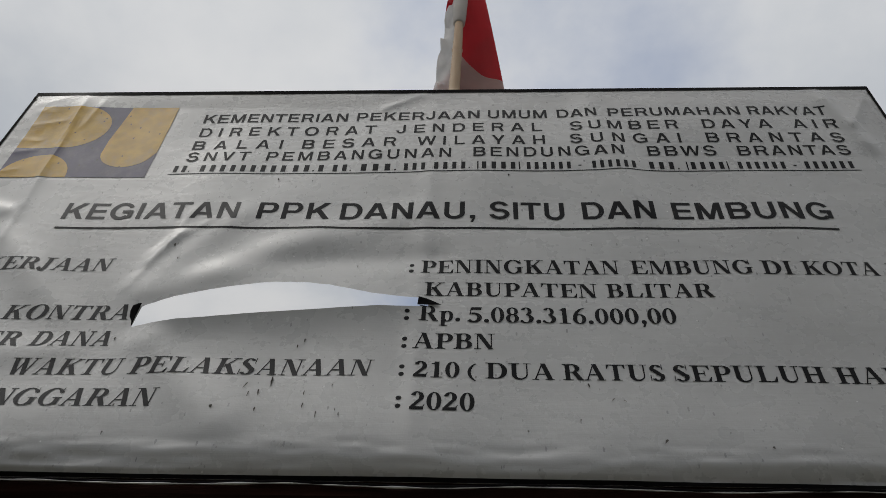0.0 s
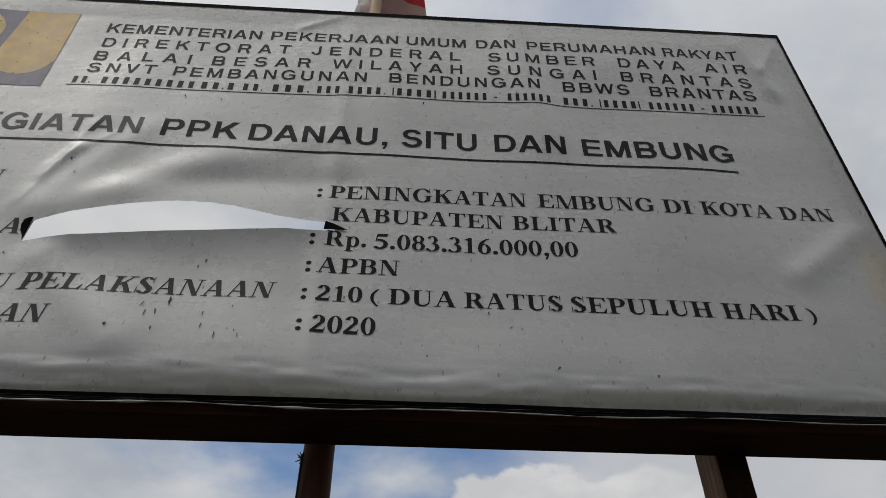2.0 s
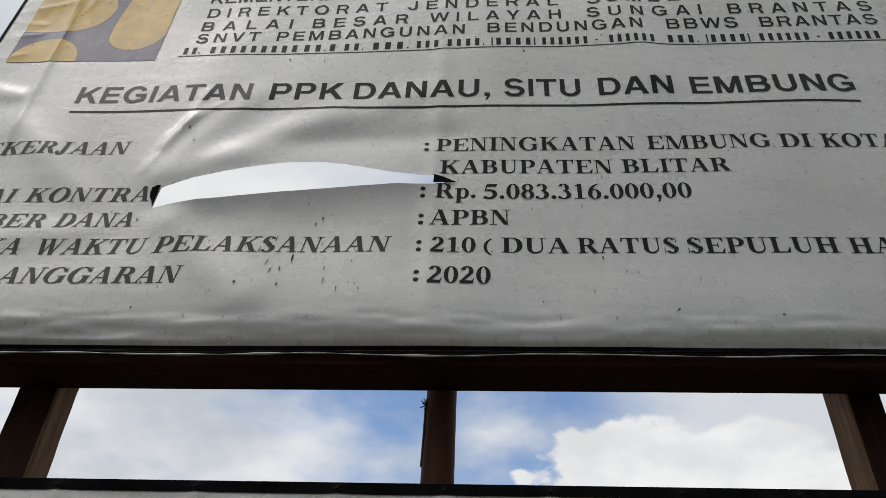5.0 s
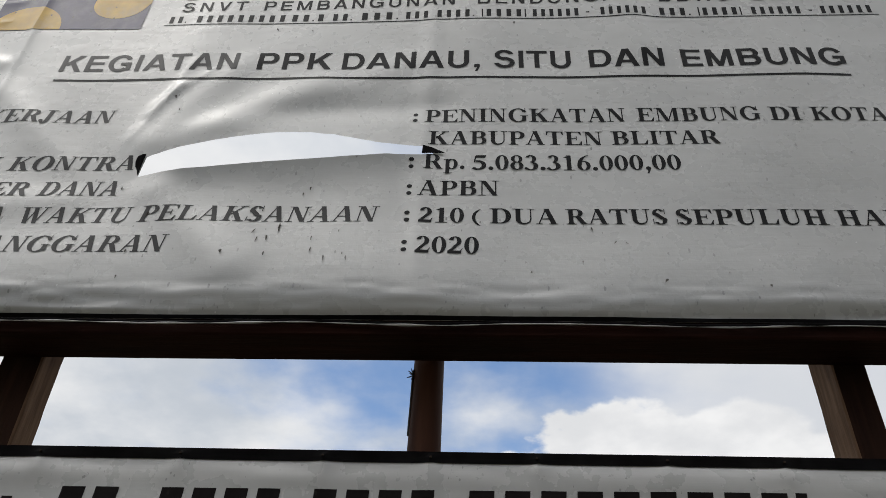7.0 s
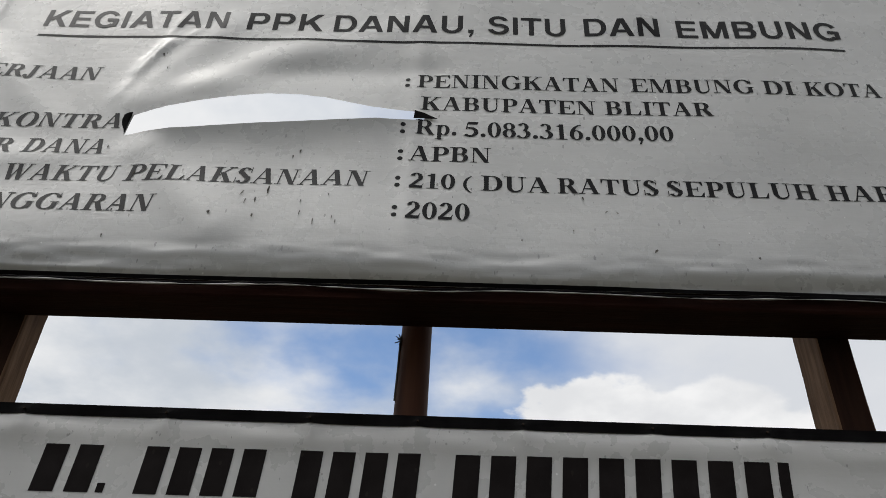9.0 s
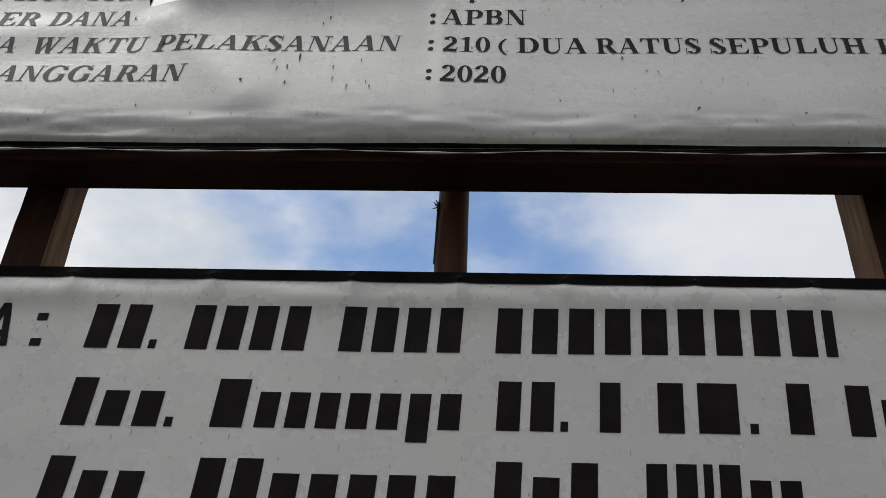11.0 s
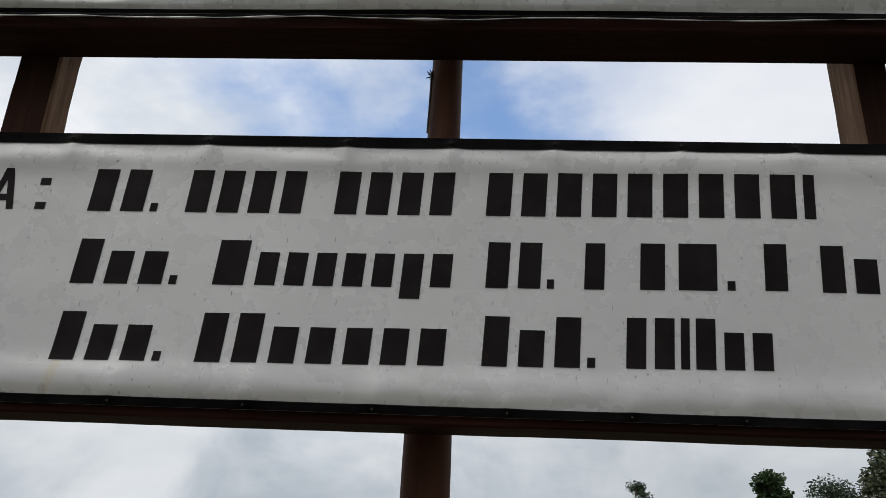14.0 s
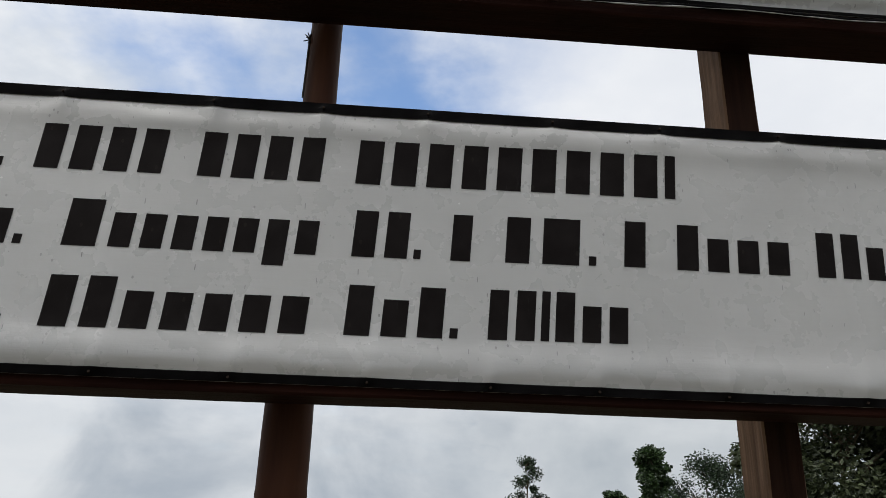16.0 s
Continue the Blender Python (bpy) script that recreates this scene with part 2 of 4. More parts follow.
INK = ink("faded_black_ink", (0.006, 0.006, 0.007), 0.34, 0.3, 0.5, 1.15)
INK_FADED = ink("washed_out_black_ink", (0.010, 0.0098, 0.011), 0.33, 0.7, 0.5, 1.24)
INK_LOW = ink("black_ink", (0.008, 0.0065, 0.0065), 0.45, 0.3, 0.5, 1.10, 0.3)
BORDER = ink("black_border", (0.0035, 0.0032, 0.0035), 0.22, 0.06, 0.5, 1.05, 0.0)
DIRT = ink("dark_dirt", (0.045, 0.04, 0.035), 0.8, 0.5)
VIOLET = ink("faded_violet_ink", (0.042, 0.034, 0.080), 0.30, 0.4, 0.5, 1.33, faded=0.22)
YELLOW = ink("faded_yellow_ink", (0.46, 0.275, 0.030), 0.28, 0.3, 0.5, 1.33, faded=0.34)


def timber(name, dark, light, rough=0.75, along=(6, 6, 0.35)):
    k = Mat(name, rough, 0, 0.05)
    g = k.noise(7, along, 7, 0.65)
    c = k.mix(k.ramp(g, 0.3, 0.7), dark, light)
    c = k.mix(k.math("MULTIPLY", k.ramp(k.noise(3.2, detail=5), 0.5, 0.75), 0.6), c, tuple(v * 0.45 for v in dark))
    k.color(c)
    k.bump(g, 0.45, 0.006)
    k.bump(k.noise(60, along, 4), 0.35, 0.002)
    return k.m


POST_WOOD = timber("pale_weathered_timber", (0.060, 0.032, 0.019), (0.215, 0.135, 0.085))
POST_DARK = timber("dark_post_timber", (0.012, 0.0055, 0.004), (0.034, 0.016, 0.010))
BEAM_WOOD = timber("dark_red_brown_timber", (0.010, 0.0034, 0.0024), (0.027, 0.0088, 0.0058), 0.7, (0.35, 6, 6))
BAMBOO_K = Mat("brown_bamboo", 0.6, 0, 0.08)
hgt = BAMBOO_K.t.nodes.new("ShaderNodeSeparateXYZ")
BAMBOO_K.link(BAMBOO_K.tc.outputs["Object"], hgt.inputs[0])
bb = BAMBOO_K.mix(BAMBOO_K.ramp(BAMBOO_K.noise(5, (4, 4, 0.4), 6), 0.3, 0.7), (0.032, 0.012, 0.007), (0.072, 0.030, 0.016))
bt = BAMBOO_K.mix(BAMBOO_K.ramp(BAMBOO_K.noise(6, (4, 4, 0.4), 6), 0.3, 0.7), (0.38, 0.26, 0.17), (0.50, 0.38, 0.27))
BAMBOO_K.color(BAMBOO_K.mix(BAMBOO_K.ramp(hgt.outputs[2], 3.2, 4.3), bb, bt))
BAMBOO_K.bump(BAMBOO_K.noise(30, (5, 5, 0.3), 4), 0.2, 0.002)
BAMBOO = BAMBOO_K.m
NAIL = Mat("rusty_nail", 0.9, 0.0, 0.05)
NAIL.color(NAIL.mix(NAIL.ramp(NAIL.noise(300), 0.4, 0.6), (0.012, 0.009, 0.008), (0.03, 0.022, 0.018)))
WIRE = Mat("black_wire", 0.6)
WIRE.color((0.02, 0.018, 0.016))


def cloth(name, c, through=0.3):
    k = Mat(name, 0.8, 0, 0.2)
    q = k.mix(k.ramp(k.noise(9, detail=5), 0.3, 0.75), tuple(v * 0.82 for v in c), c)
    k.color(q)
    k.bump(k.noise(500, detail=2), 0.15, 0.001)
    k.thin(q, through)
    return k.m


# pinkish cloth for the part of the flag below its red half
PINK = cloth("pinkish_brown_cloth", (0.44, 0.31, 0.285), 0.45)
RED, WHITE = cloth("red_cloth", (0.44, 0.005, 0.012), 0.4), cloth("white_cloth", (0.76, 0.74, 0.73), 0.5)


def leaf(name, dark, light):
    k = Mat(name, 0.5, 0, 0.4)
    r = k.t.nodes.new("ShaderNodeNewGeometry").outputs["Random Per Island"]
    c = k.mix(r, dark, light)
    k.color(c)
    k.thin(c, 0.25)
    return k.m


LEAF_A = leaf("deep_green_leaf", (0.010, 0.020, 0.008), (0.045, 0.085, 0.026))
LEAF_B = leaf("grey_green_leaf", (0.010, 0.020, 0.009), (0.032, 0.058, 0.026))
LEAF_C = leaf("mixed_green_leaf", (0.012, 0.018, 0.008), (0.070, 0.088, 0.040))
BARK = timber("bark", (0.07, 0.055, 0.04), (0.16, 0.13, 0.10), 0.9)
GROUND_K = Mat("grass_and_earth", 0.95, 0, 0.2)
GROUND_K.color(GROUND_K.mix(GROUND_K.ramp(GROUND_K.noise(0.7, detail=8), 0.42, 0.6), (0.13, 0.105, 0.08), GROUND_K.mix(GROUND_K.noise(14, detail=5), (0.05, 0.065, 0.03), (0.09, 0.10, 0.05))))
GROUND_K.bump(GROUND_K.noise(9, detail=8), 0.7, 0.05)
GROUND = GROUND_K.m


# ---- building helpers ----
def part(name, bm, material, parent=None, label="", smooth=False):
    me = bpy.data.meshes.new(name)
    bm.to_mesh(me)
    bm.free()
    for m in material if isinstance(material, (list, tuple)) else (material,):
        me.materials.append(m)
    if smooth:
        me.polygons.foreach_set("use_smooth", [True] * len(me.polygons))
    ob = new(name, me)
    ob.parent = parent
    return tagged(ob, label) if label else ob


def empty(name, at, label, category, group="", kind=""):
    ob = new(name)
    ob.location = at
    ob.empty_display_size = 0.1
    return tagged(ob, label, category, group, kind)


def rough_box(lo, hi, seg, jitter, seed, chamfer=0.004):
    """A sawn timber: a box cut into lengths along its longest side, with chamfered and slightly wandering edges."""
    bm = bmesh.new()
    size = [h - l for l, h in zip(lo, hi)]
    ax = size.index(max(size))
    u, v = [i for i in range(3) if i != ax]
    ring = []
    n = max(2, int(size[ax] / seg))
    c = chamfer
    pts = [(c, 0), (size[u] - c, 0), (size[u], c), (size[u], size[v] - c), (size[u] - c, size[v]), (c, size[v]), (0, size[v] - c), (0, c)]
    for i in range(n + 1):
        s = size[ax] * i / n
        loop = []
        for k, (a1, b1) in enumerate(pts):
            q = [0, 0, 0]
            w = noise.noise((s * 2.3 + seed * 7.1, k // 2 * 3.3, 0.5)) * jitter + noise.noise((s * 14 + seed, k // 2 * 5.7, 2.5)) * jitter * 0.5
            q[ax], q[u], q[v] = lo[ax] + s, lo[u] + a1 + w, lo[v] + b1 + w * 0.8
            loop.append(bm.verts.new(q))
        ring.append(loop)
    for i in range(n):
        for k in range(8):
            bm.faces.new((ring[i][k], ring[i][(k + 1) % 8], ring[i + 1][(k + 1) % 8], ring[i + 1][k]))
    bm.faces.new(ring[0][::-1])
    bm.faces.new(ring[-1])
    bmesh.ops.recalc_face_normals(bm, faces=bm.faces)
    return bm


def tube(points, radii, sides=8, cap=True):
    """A round tube along points."""
    bm = bmesh.new()
    rings = []
    for i, p in enumerate(points):
        p = Vector(p)
        d = (Vector(points[min(i + 1, len(points) - 1)]) - Vector(points[max(i - 1, 0)])).normalized()
        side = d.orthogonal().normalized() if abs(d.z) < 0.9 else (Vector((1, 0, 0)) - d * d.x).normalized()
        other = d.cross(side)
        rings.append([bm.verts.new(p + radii[i] * (math.cos(2 * math.pi * k / sides) * side + math.sin(2 * math.pi * k / sides) * other)) for k in range(sides)])
    for r0, r1 in zip(rings, rings[1:]):
        for k in range(sides):
            bm.faces.new((r0[k], r0[(k + 1) % sides], r1[(k + 1) % sides], r1[k]))
    if cap:
        bm.faces.new(rings[0][::-1])
        bm.faces.new(rings[-1])
    bmesh.ops.recalc_face_normals(bm, faces=bm.faces)
    return bm


def bell(v, centre, width):
    return math.exp(-(((v - centre) / width) ** 2))


# ---- the sheets and how they hang ----
XL, XR = -1.5, 1.5
UP_B, UP_T = 2.690, 4.280
LOW_B, LOW_T = 1.822, 2.382
HOLE_L, HOLE_R = -0.764, 0.004


TEAR_X = (-0.764, -0.757, -0.681, -0.60, -0.521, -0.45, -0.384, -0.33, -0.275, -0.21, -0.148, -0.09, -0.034, -0.004, 0.004)
TEAR_Z = (3.150, 3.196, 3.233, 3.258, 3.276, 3.288, 3.292, 3.291, 3.285, 3.270, 3.254, 3.246, 3.240, 3.232, 3.212)


def hole_top(x):
    if x <= HOLE_L or x >= HOLE_R:
        return hole_mid(x)
    return float(np.interp(x, TEAR_X, TEAR_Z)) + 0.0025 * noise.noise((x * 32, 1, 1)) + 0.001 * noise.noise((x * 120, 4, 1))


def hole_mid(x):
    s = min(1, max(0, (x - HOLE_L) / (HOLE_R - HOLE_L)))
    return 3.126 + 0.081 * s + 0.001 * noise.noise((x * 25, 3, 1))


def ridge(x, z, x0, z0, x1, z1, width, height):
    """A crease along a line on the sheet, fading at its ends."""
    d = Vector((x1 - x0, z1 - z0))
    q = Vector((x - x0, z - z0))
    s = q.dot(d) / d.length_squared
    off = math.sqrt((q - d * s).length_squared + 0.005 ** 2)
    along = max(0.0, min(1.0, min((s + 0.15) / 0.25, (1.15 - s) / 0.25)))
    return height * (math.exp(-off / width) if width < 0.025 else math.exp(-((off / width) ** 2))) * along * along * (3 - 2 * along)


# creases round the tear and across the sheet: from x and z, to x and z, width, height
TEAR_CREASES = [
    (-0.8, 3.24, -0.55, 3.62, 0.05, -0.003),
    (-0.78, 3.22, -0.3, 3.52, 0.055, -0.004),
    (-0.62, 3.3, -0.05, 3.6, 0.06, -0.0035),
    (-0.83, 3.26, -0.72, 3.52, 0.014, -0.003),
    (-0.8, 3.36, -0.735, 3.5, 0.012, -0.005),
    (-0.95, 3.15, -1.3, 3.5, 0.05, -0.004),
    (-0.55, 3.38, 0.05, 3.4, 0.05, 0.004),
    (-0.9, 3.05, -1.4, 3, 0.06, -0.004),
    (-0.72, 3.1, -0.45, 2.8, 0.06, -0.006),
    (-0.72, 3.62, -0.76, 3.46, 0.01, -0.002),
    (-0.66, 3.56, -0.8, 3.4, 0.009, -0.002),
    (1.47, 4.22, 1.36, 4.02, 0.02, -0.008),
    (1.3, 4.27, 1.38, 3.9, 0.03, -0.008),
    (-0.06, 4.26, -0.2, 4.16, 0.015, -0.006),
    (-0.02, 4.25, -0.02, 2.75, 0.03, -0.0022),
    (0.5, 4.25, 0.62, 3.6, 0.05, -0.005),
    (1.45, 3.3, 1.2, 3.1, 0.04, -0.006),
]
# creases at the left edge: from x and z, to x and z, width, height
EDGE_CREASES = [
    (-1.22, 4.26, -1.25, 4.06, 0.01, -0.0025),
    (-1.49, 4.16, -1.38, 4.15, 0.009, -0.0017),
    (-1.48, 4.11, -1.4, 4.18, 0.009, -0.0017),
    (-1.49, 3.99, -1.37, 3.98, 0.01, -0.0019),
    (-1.49, 3.78, -1.38, 3.82, 0.01, -0.0017),
    (-1.47, 3.52, -1.36, 3.6, 0.01, -0.0017),
    (-1.3, 4.26, -1.27, 3.4, 0.014, -0.006),
    (-1.47, 4.2, -1.31, 4.27, 0.014, -0.004),
    (-1.49, 4.05, -1.32, 4.1, 0.012, -0.0017),
    (-1.49, 3.9, -1.36, 3.93, 0.012, -0.0017),
    (-1.48, 4.13, -1.4, 4.04, 0.012, -0.0017),
    (-1.49, 3.66, -1.3, 3.6, 0.03, -0.004),
]


def hang_up(x, z):
    """How far the large sheet stands off its plane; minus is towards the viewer."""
    edge = min(1, (XR - abs(x)) / 0.12) * min(1, (UP_T - z) / 0.10) * min(1, max(0, (z - UP_B)) / 0.02)
    y = 0.012 * noise.noise((x * 1.1, z * 1.6, 0.3)) + 0.005 * noise.noise((x * 4.0, z * 3.0, 5.3))
    # slack wrinkles that run up from the tear
    for x0, z0, x1, z1, w, h in TEAR_CREASES + EDGE_CREASES:
        y += ridge(x, z, x0, z0, x1, z1, w, h)
    # the slack roll above the bottom rail
    lift = 0.75 + 0.5 * noise.noise((x * 1.7, 0.4, 9.1))
    left = max(0.0, min(1.0, -x))
    mid = 2.742 + 0.028 * left
    y += -0.0145 * lift * bell(z, mid, 0.20 if z > mid else 0.028 + 0.014 * left) - 0.007 * left * bell(z, 2.712, 0.014) * max(0, noise.noise((x * 3.5, 4, 4)) + 0.25)
    y += (0.0021 * noise.noise((x * 4, z * 30, 2.5)) * (0.2 + 1.5 * left) + 0.0018 * noise.noise((x * 14, z * 50, 6.5))) * bell(z, 2.735, 0.04)
    # the lower lip of the tear leans out
    inside = min(1, max(0, (x - HOLE_L) / 0.12)) * min(1, max(0, (HOLE_R - x) / 0.12))
    lip = hole_mid(x)
    if z <= lip:
        y -= inside * (0.003 * math.exp(-(lip - z) / 0.20) + 0.012 * math.exp(-(lip - z) / 0.045))
    else:
        y -= 0.006 * inside * math.exp(-(z - lip) / 0.12)
    return 1.35 * y * edge


NAILS_TOP = [-1.32, -1.03, -0.749, -0.463, -0.178, 0.035, 0.241, 0.491, 0.711, 0.96, 1.21, 1.42]
NAILS_LOW = [-1.36, -1.09, -0.82, -0.566, -0.319, -0.087, 0.151, 0.368, 0.563, 0.80, 1.06, 1.33]


def hang_low(x, z):
    """The same for the small sheet, drawn tight with puckers at its nails."""
    edge = min(1, (XR - abs(x)) / 0.1) * min(1, (LOW_T - z) / 0.04) * min(1, (z - LOW_B) / 0.03)
    y = 0.006 * noise.noise((x * 1.4, z * 2.2, 7.3)) + 0.0025 * noise.noise((x * 5, z * 2.5, 1.3))
    y += -0.006 * (1 + 0.9 * noise.noise((x * 2.6, 2, 2))) * bell(z, 1.872, 0.032) + 0.0016 * noise.noise((x * 9, z * 40, 3)) * bell(z, 1.86, 0.03)
    y += -0.003 * (1 + 1.2 * noise.noise((x * 2.8, 5, 2))) * bell(z, 2.324, 0.028) + 0.0016 * noise.noise((x * 8, z * 30, 6)) * bell(z, 2.34, 0.03)
    for n, zz, d in [(q, 2.368, -1) for q in NAILS_TOP] + [(q, 1.828, 1) for q in NAILS_LOW]:
        if abs(x - n) < 0.15:
            y -= 0.010 * math.exp(-abs(x - n) / 0.016) * math.exp(-abs(z - zz) / 0.030)
            y -= 0.004 * math.exp(-abs(x - n - 0.25 * abs(z - zz)) / 0.012) * math.exp(-abs(z - zz) / 0.05)
    return y * max(0, edge)


def sheet(x0, x1, z0, z1, hang, nx, rows, tear=None):
    """A hanging sheet; with a tear it parts into an upper and a lower web along it."""
    bm = bmesh.new()
    xs = [x0 + (x1 - x0) * i / nx for i in range(nx + 1)]
    if tear:
        xs = sorted(xs + [HOLE_L, HOLE_R, HOLE_L + 0.003, HOLE_L + 0.007, HOLE_R - 0.003, HOLE_R - 0.007])
    grid = []
    for x in xs:
        if tear:
            lo_z, hi_z = hole_mid(x), hole_top(x)
            half = rows // 2
            low_col = [bm.verts.new((x, hang(x, z0 + (lo_z - z0) * j / half), z0 + (lo_z - z0) * j / half)) for j in range(half + 1)]
            top = [hi_z + (z1 - hi_z) * j / half for j in range(half + 1)]
            hi_col = [bm.verts.new((x, hang(x, z), z)) for z in top[1:]]
            hi_col.insert(0, bm.verts.new((x, hang(x, top[0] + 1e-4), top[0])) if HOLE_L < x < HOLE_R else low_col[-1])
            grid.append((low_col, hi_col))
        else:
            grid.append(([bm.verts.new((x, hang(x, z0 + (z1 - z0) * j / rows), z0 + (z1 - z0) * j / rows)) for j in range(rows + 1)],))
    for c0, c1 in zip(grid, grid[1:]):
        for a1, b1 in zip(c0, c1):
            for j in range(len(a1) - 1):
                q = [a1[j], b1[j], b1[j + 1], a1[j + 1]]
                q = list(dict.fromkeys(q))
                if len(q) > 2:
                    bm.faces.new(q)
    return bm


def on_sheet(bm, hang, proud, cut=0.0105):
    """Lays flat shapes, drawn in x and z, onto a hanging sheet."""
    lo, hi = min(v.co.x for v in bm.verts), max(v.co.x for v in bm.verts)
    n = int((hi - lo) / cut)
    for i in range(1, n + 1):
        bmesh.ops.bisect_plane(bm, geom=bm.verts[:] + bm.edges[:] + bm.faces[:], plane_co=(lo + i * cut, 0, 0), plane_no=(1, 0, 0))
    lo, hi = min(v.co.z for v in bm.verts), max(v.co.z for v in bm.verts)
    n = int((hi - lo) / cut)
    for i in range(1, n + 1):
        bmesh.ops.bisect_plane(bm, geom=bm.verts[:] + bm.edges[:] + bm.faces[:], plane_co=(0, 0, lo + i * cut), plane_no=(0, 0, 1))
    for v in bm.verts:
        v.co.y = hang(v.co.x, v.co.z) - proud - v.co.y
    return bm


# ---- writing ----
class Pen:
    """Draws one character from strokes; x and y in thousandths of the type size."""

    def __init__(self, weight=1.0):
        self.shapes, self.weight = [], weight

    def quad(self, *pts):
        self.shapes.append(list(pts))

    def box(self, x0, x1, y0, y1):
        if self.weight != 1.0:
            slim = min(x1 - x0, y1 - y0) * (1 - self.weight) / 2
            if x1 - x0 < y1 - y0:
                x0, x1 = x0 + slim, x1 - slim
            else:
                y0, y1 = y0 + slim, y1 - slim
        self.quad((x0, y0), (x1, y0), (x1, y1), (x0, y1))

    def slope(self, x0, y0, x1, y1, w):
        """A slanting stroke, cut level at both ends."""
        h = w / 2 * self.weight
        self.quad((x0 - h, y0), (x0 + h, y0), (x1 + h, y1), (x1 - h, y1))

    def arc(self, cx, cy, rx, ry, a0, a1, wx, wy):
        """A piece of a ring whose stroke is wx wide at its sides and wy at its head and foot."""
        n = max(4, int(abs(a1 - a0) / 14))
        wx, wy = wx * self.weight, wy * self.weight
        for i in range(n):
            t0, t1 = radians(a0 + (a1 - a0) * i / n), radians(a0 + (a1 - a0) * (i + 1) / n)
            ring = []
            for t, k in ((t0, 1), (t1, 1), (t1, 0), (t0, 0)):
                ring.append((cx + (rx - wx * (1 - k)) * math.cos(t), cy + (ry - wy * (1 - k)) * math.sin(t)))
            self.quad(*ring)

    def dot(self, cx, cy, r):
        self.shapes.append([(cx + r * math.cos(math.tau * k / 12), cy + r * math.sin(math.tau * k / 12)) for k in range(12)])

    def foot(self, x0, x1, y=0):
        self.box(x0, x1, y, y + 30)

    def head(self, x0, x1):
        self.box(x0, x1, 646, 676)

    def bracket(self, x0, x1):
        """Soft joins between a stem and its serifs."""
        self.quad((x0 - 34, 26), (x1 + 34, 26), (x1, 72), (x0, 72))
        self.quad((x0, 604), (x1, 604), (x1 + 34, 650), (x0 - 34, 650))

    def stem(self, x0, x1, lo, hi):
        self.box(x0, x1, 0, 676)
        self.foot(lo, hi)
        self.head(lo, hi)
        self.bracket(x0, x1)


def draw_sans(p, ch):
    """Heavy grotesque capitals, 718 high; gives the advance."""
    if ch in "BDEHIKLMNPR":
        left = 87 if ch == "K" else 64 if ch == "I" else 69 if ch in "MNH" else 76
        p.box(left, left + 148, 0, 718)
    if ch == "A":
        p.slope(104, 0, 350, 718, 162)
        p.slope(618, 0, 372, 718, 162)
        p.box(190, 532, 150, 268)
        return 722
    if ch == "B":
        for y0, y1, x, rx in ((305, 718, 430, 212), (0, 423, 448, 222)):
            p.box(200, x, y1 - 118, y1)
            p.box(200, x, y0, y0 + 118)
            p.arc(x, (y0 + y1) / 2, rx, (y1 - y0) / 2, -90, 90, 150, 118)
        return 722
    if ch == "D":
        p.box(200, 385, 598, 718)
        p.box(200, 385, 0, 120)
        p.arc(385, 359, 300, 359, -90, 90, 152, 120)
        return 722
    if ch == "E":
        p.box(200, 614, 597, 718)
        p.box(200, 580, 306, 422)
        p.box(200, 624, 0, 121)
        return 667
    if ch == "G":
        p.arc(384, 359, 340, 378, 32, 315, 155, 125)
        p.box(400, 713, 270, 388)
        p.box(572, 713, 60, 300)
        return 778
    if ch == "H":
        p.box(505, 653, 0, 718)
        p.box(200, 520, 302, 424)
        return 722
    if ch == "I":
        return 278
    if ch == "J":
        p.box(336, 484, 220, 718)
        p.arc(253, 226, 231, 245, 180, 360, 148, 122)
        return 556
    if ch == "K":
        p.slope(225, 262, 610, 718, 190)
        p.slope(632, 0, 358, 440, 186)
        return 722
    if ch == "L":
        p.box(200, 583, 0, 122)
        return 611
    if ch == "M":
        p.box(622, 765, 0, 718)
        p.slope(168, 718, 417, 0, 146)
        p.slope(666, 718, 417, 0, 146)
        return 833
    if ch == "N":
        p.box(508, 654, 0, 718)
        p.slope(150, 718, 574, 0, 164)
        return 722
    if ch == "O":
        p.arc(389, 359, 345, 378, 0, 360, 155, 125)
        return 778
    if ch == "P":
        p.box(200, 405, 600, 718)
        p.box(200, 405, 252, 370)
        p.arc(405, 485, 222, 233, -90, 90, 150, 118)
        return 667
    if ch == "R":
        p.box(200, 430, 600, 718)
        p.box(200, 430, 285, 403)
        p.arc(430, 501, 228, 217, -90, 90, 150, 118)
        p.slope(600, 0, 478, 320, 166)
        return 722
    if ch == "S":
        p.arc(334, 521, 272, 216, 15, 270, 150, 118)
        p.arc(334, 200, 295, 220, -172, 90, 150, 118)
        return 667
    if ch == "T":
        p.box(14, 598, 596, 718)
        p.box(231, 381, 0, 610)
        return 611
    if ch == "U":
        p.box(72, 220, 240, 718)
        p.box(503, 651, 240, 718)
        p.arc(361, 250, 290, 269, 180, 360, 148, 125)
        return 722
    if ch == "V":
        p.slope(98, 718, 330, 0, 160)
        p.slope(569, 718, 338, 0, 160)
        return 667
    if ch == "W":
        for x0, x1 in ((82, 250), (466, 262), (478, 682), (862, 694)):
            p.slope(x0, 718, x1, 0, 148)
        return 944
    if ch == "Y":
        p.slope(100, 718, 326, 270, 168)
        p.slope(568, 718, 342, 270, 168)
        p.box(259, 409, 0, 300)
        return 667
    if ch == ",":
        p.box(64, 214, 0, 146)
        p.slope(178, 10, 116, -150, 72)
        return 278
    return 278


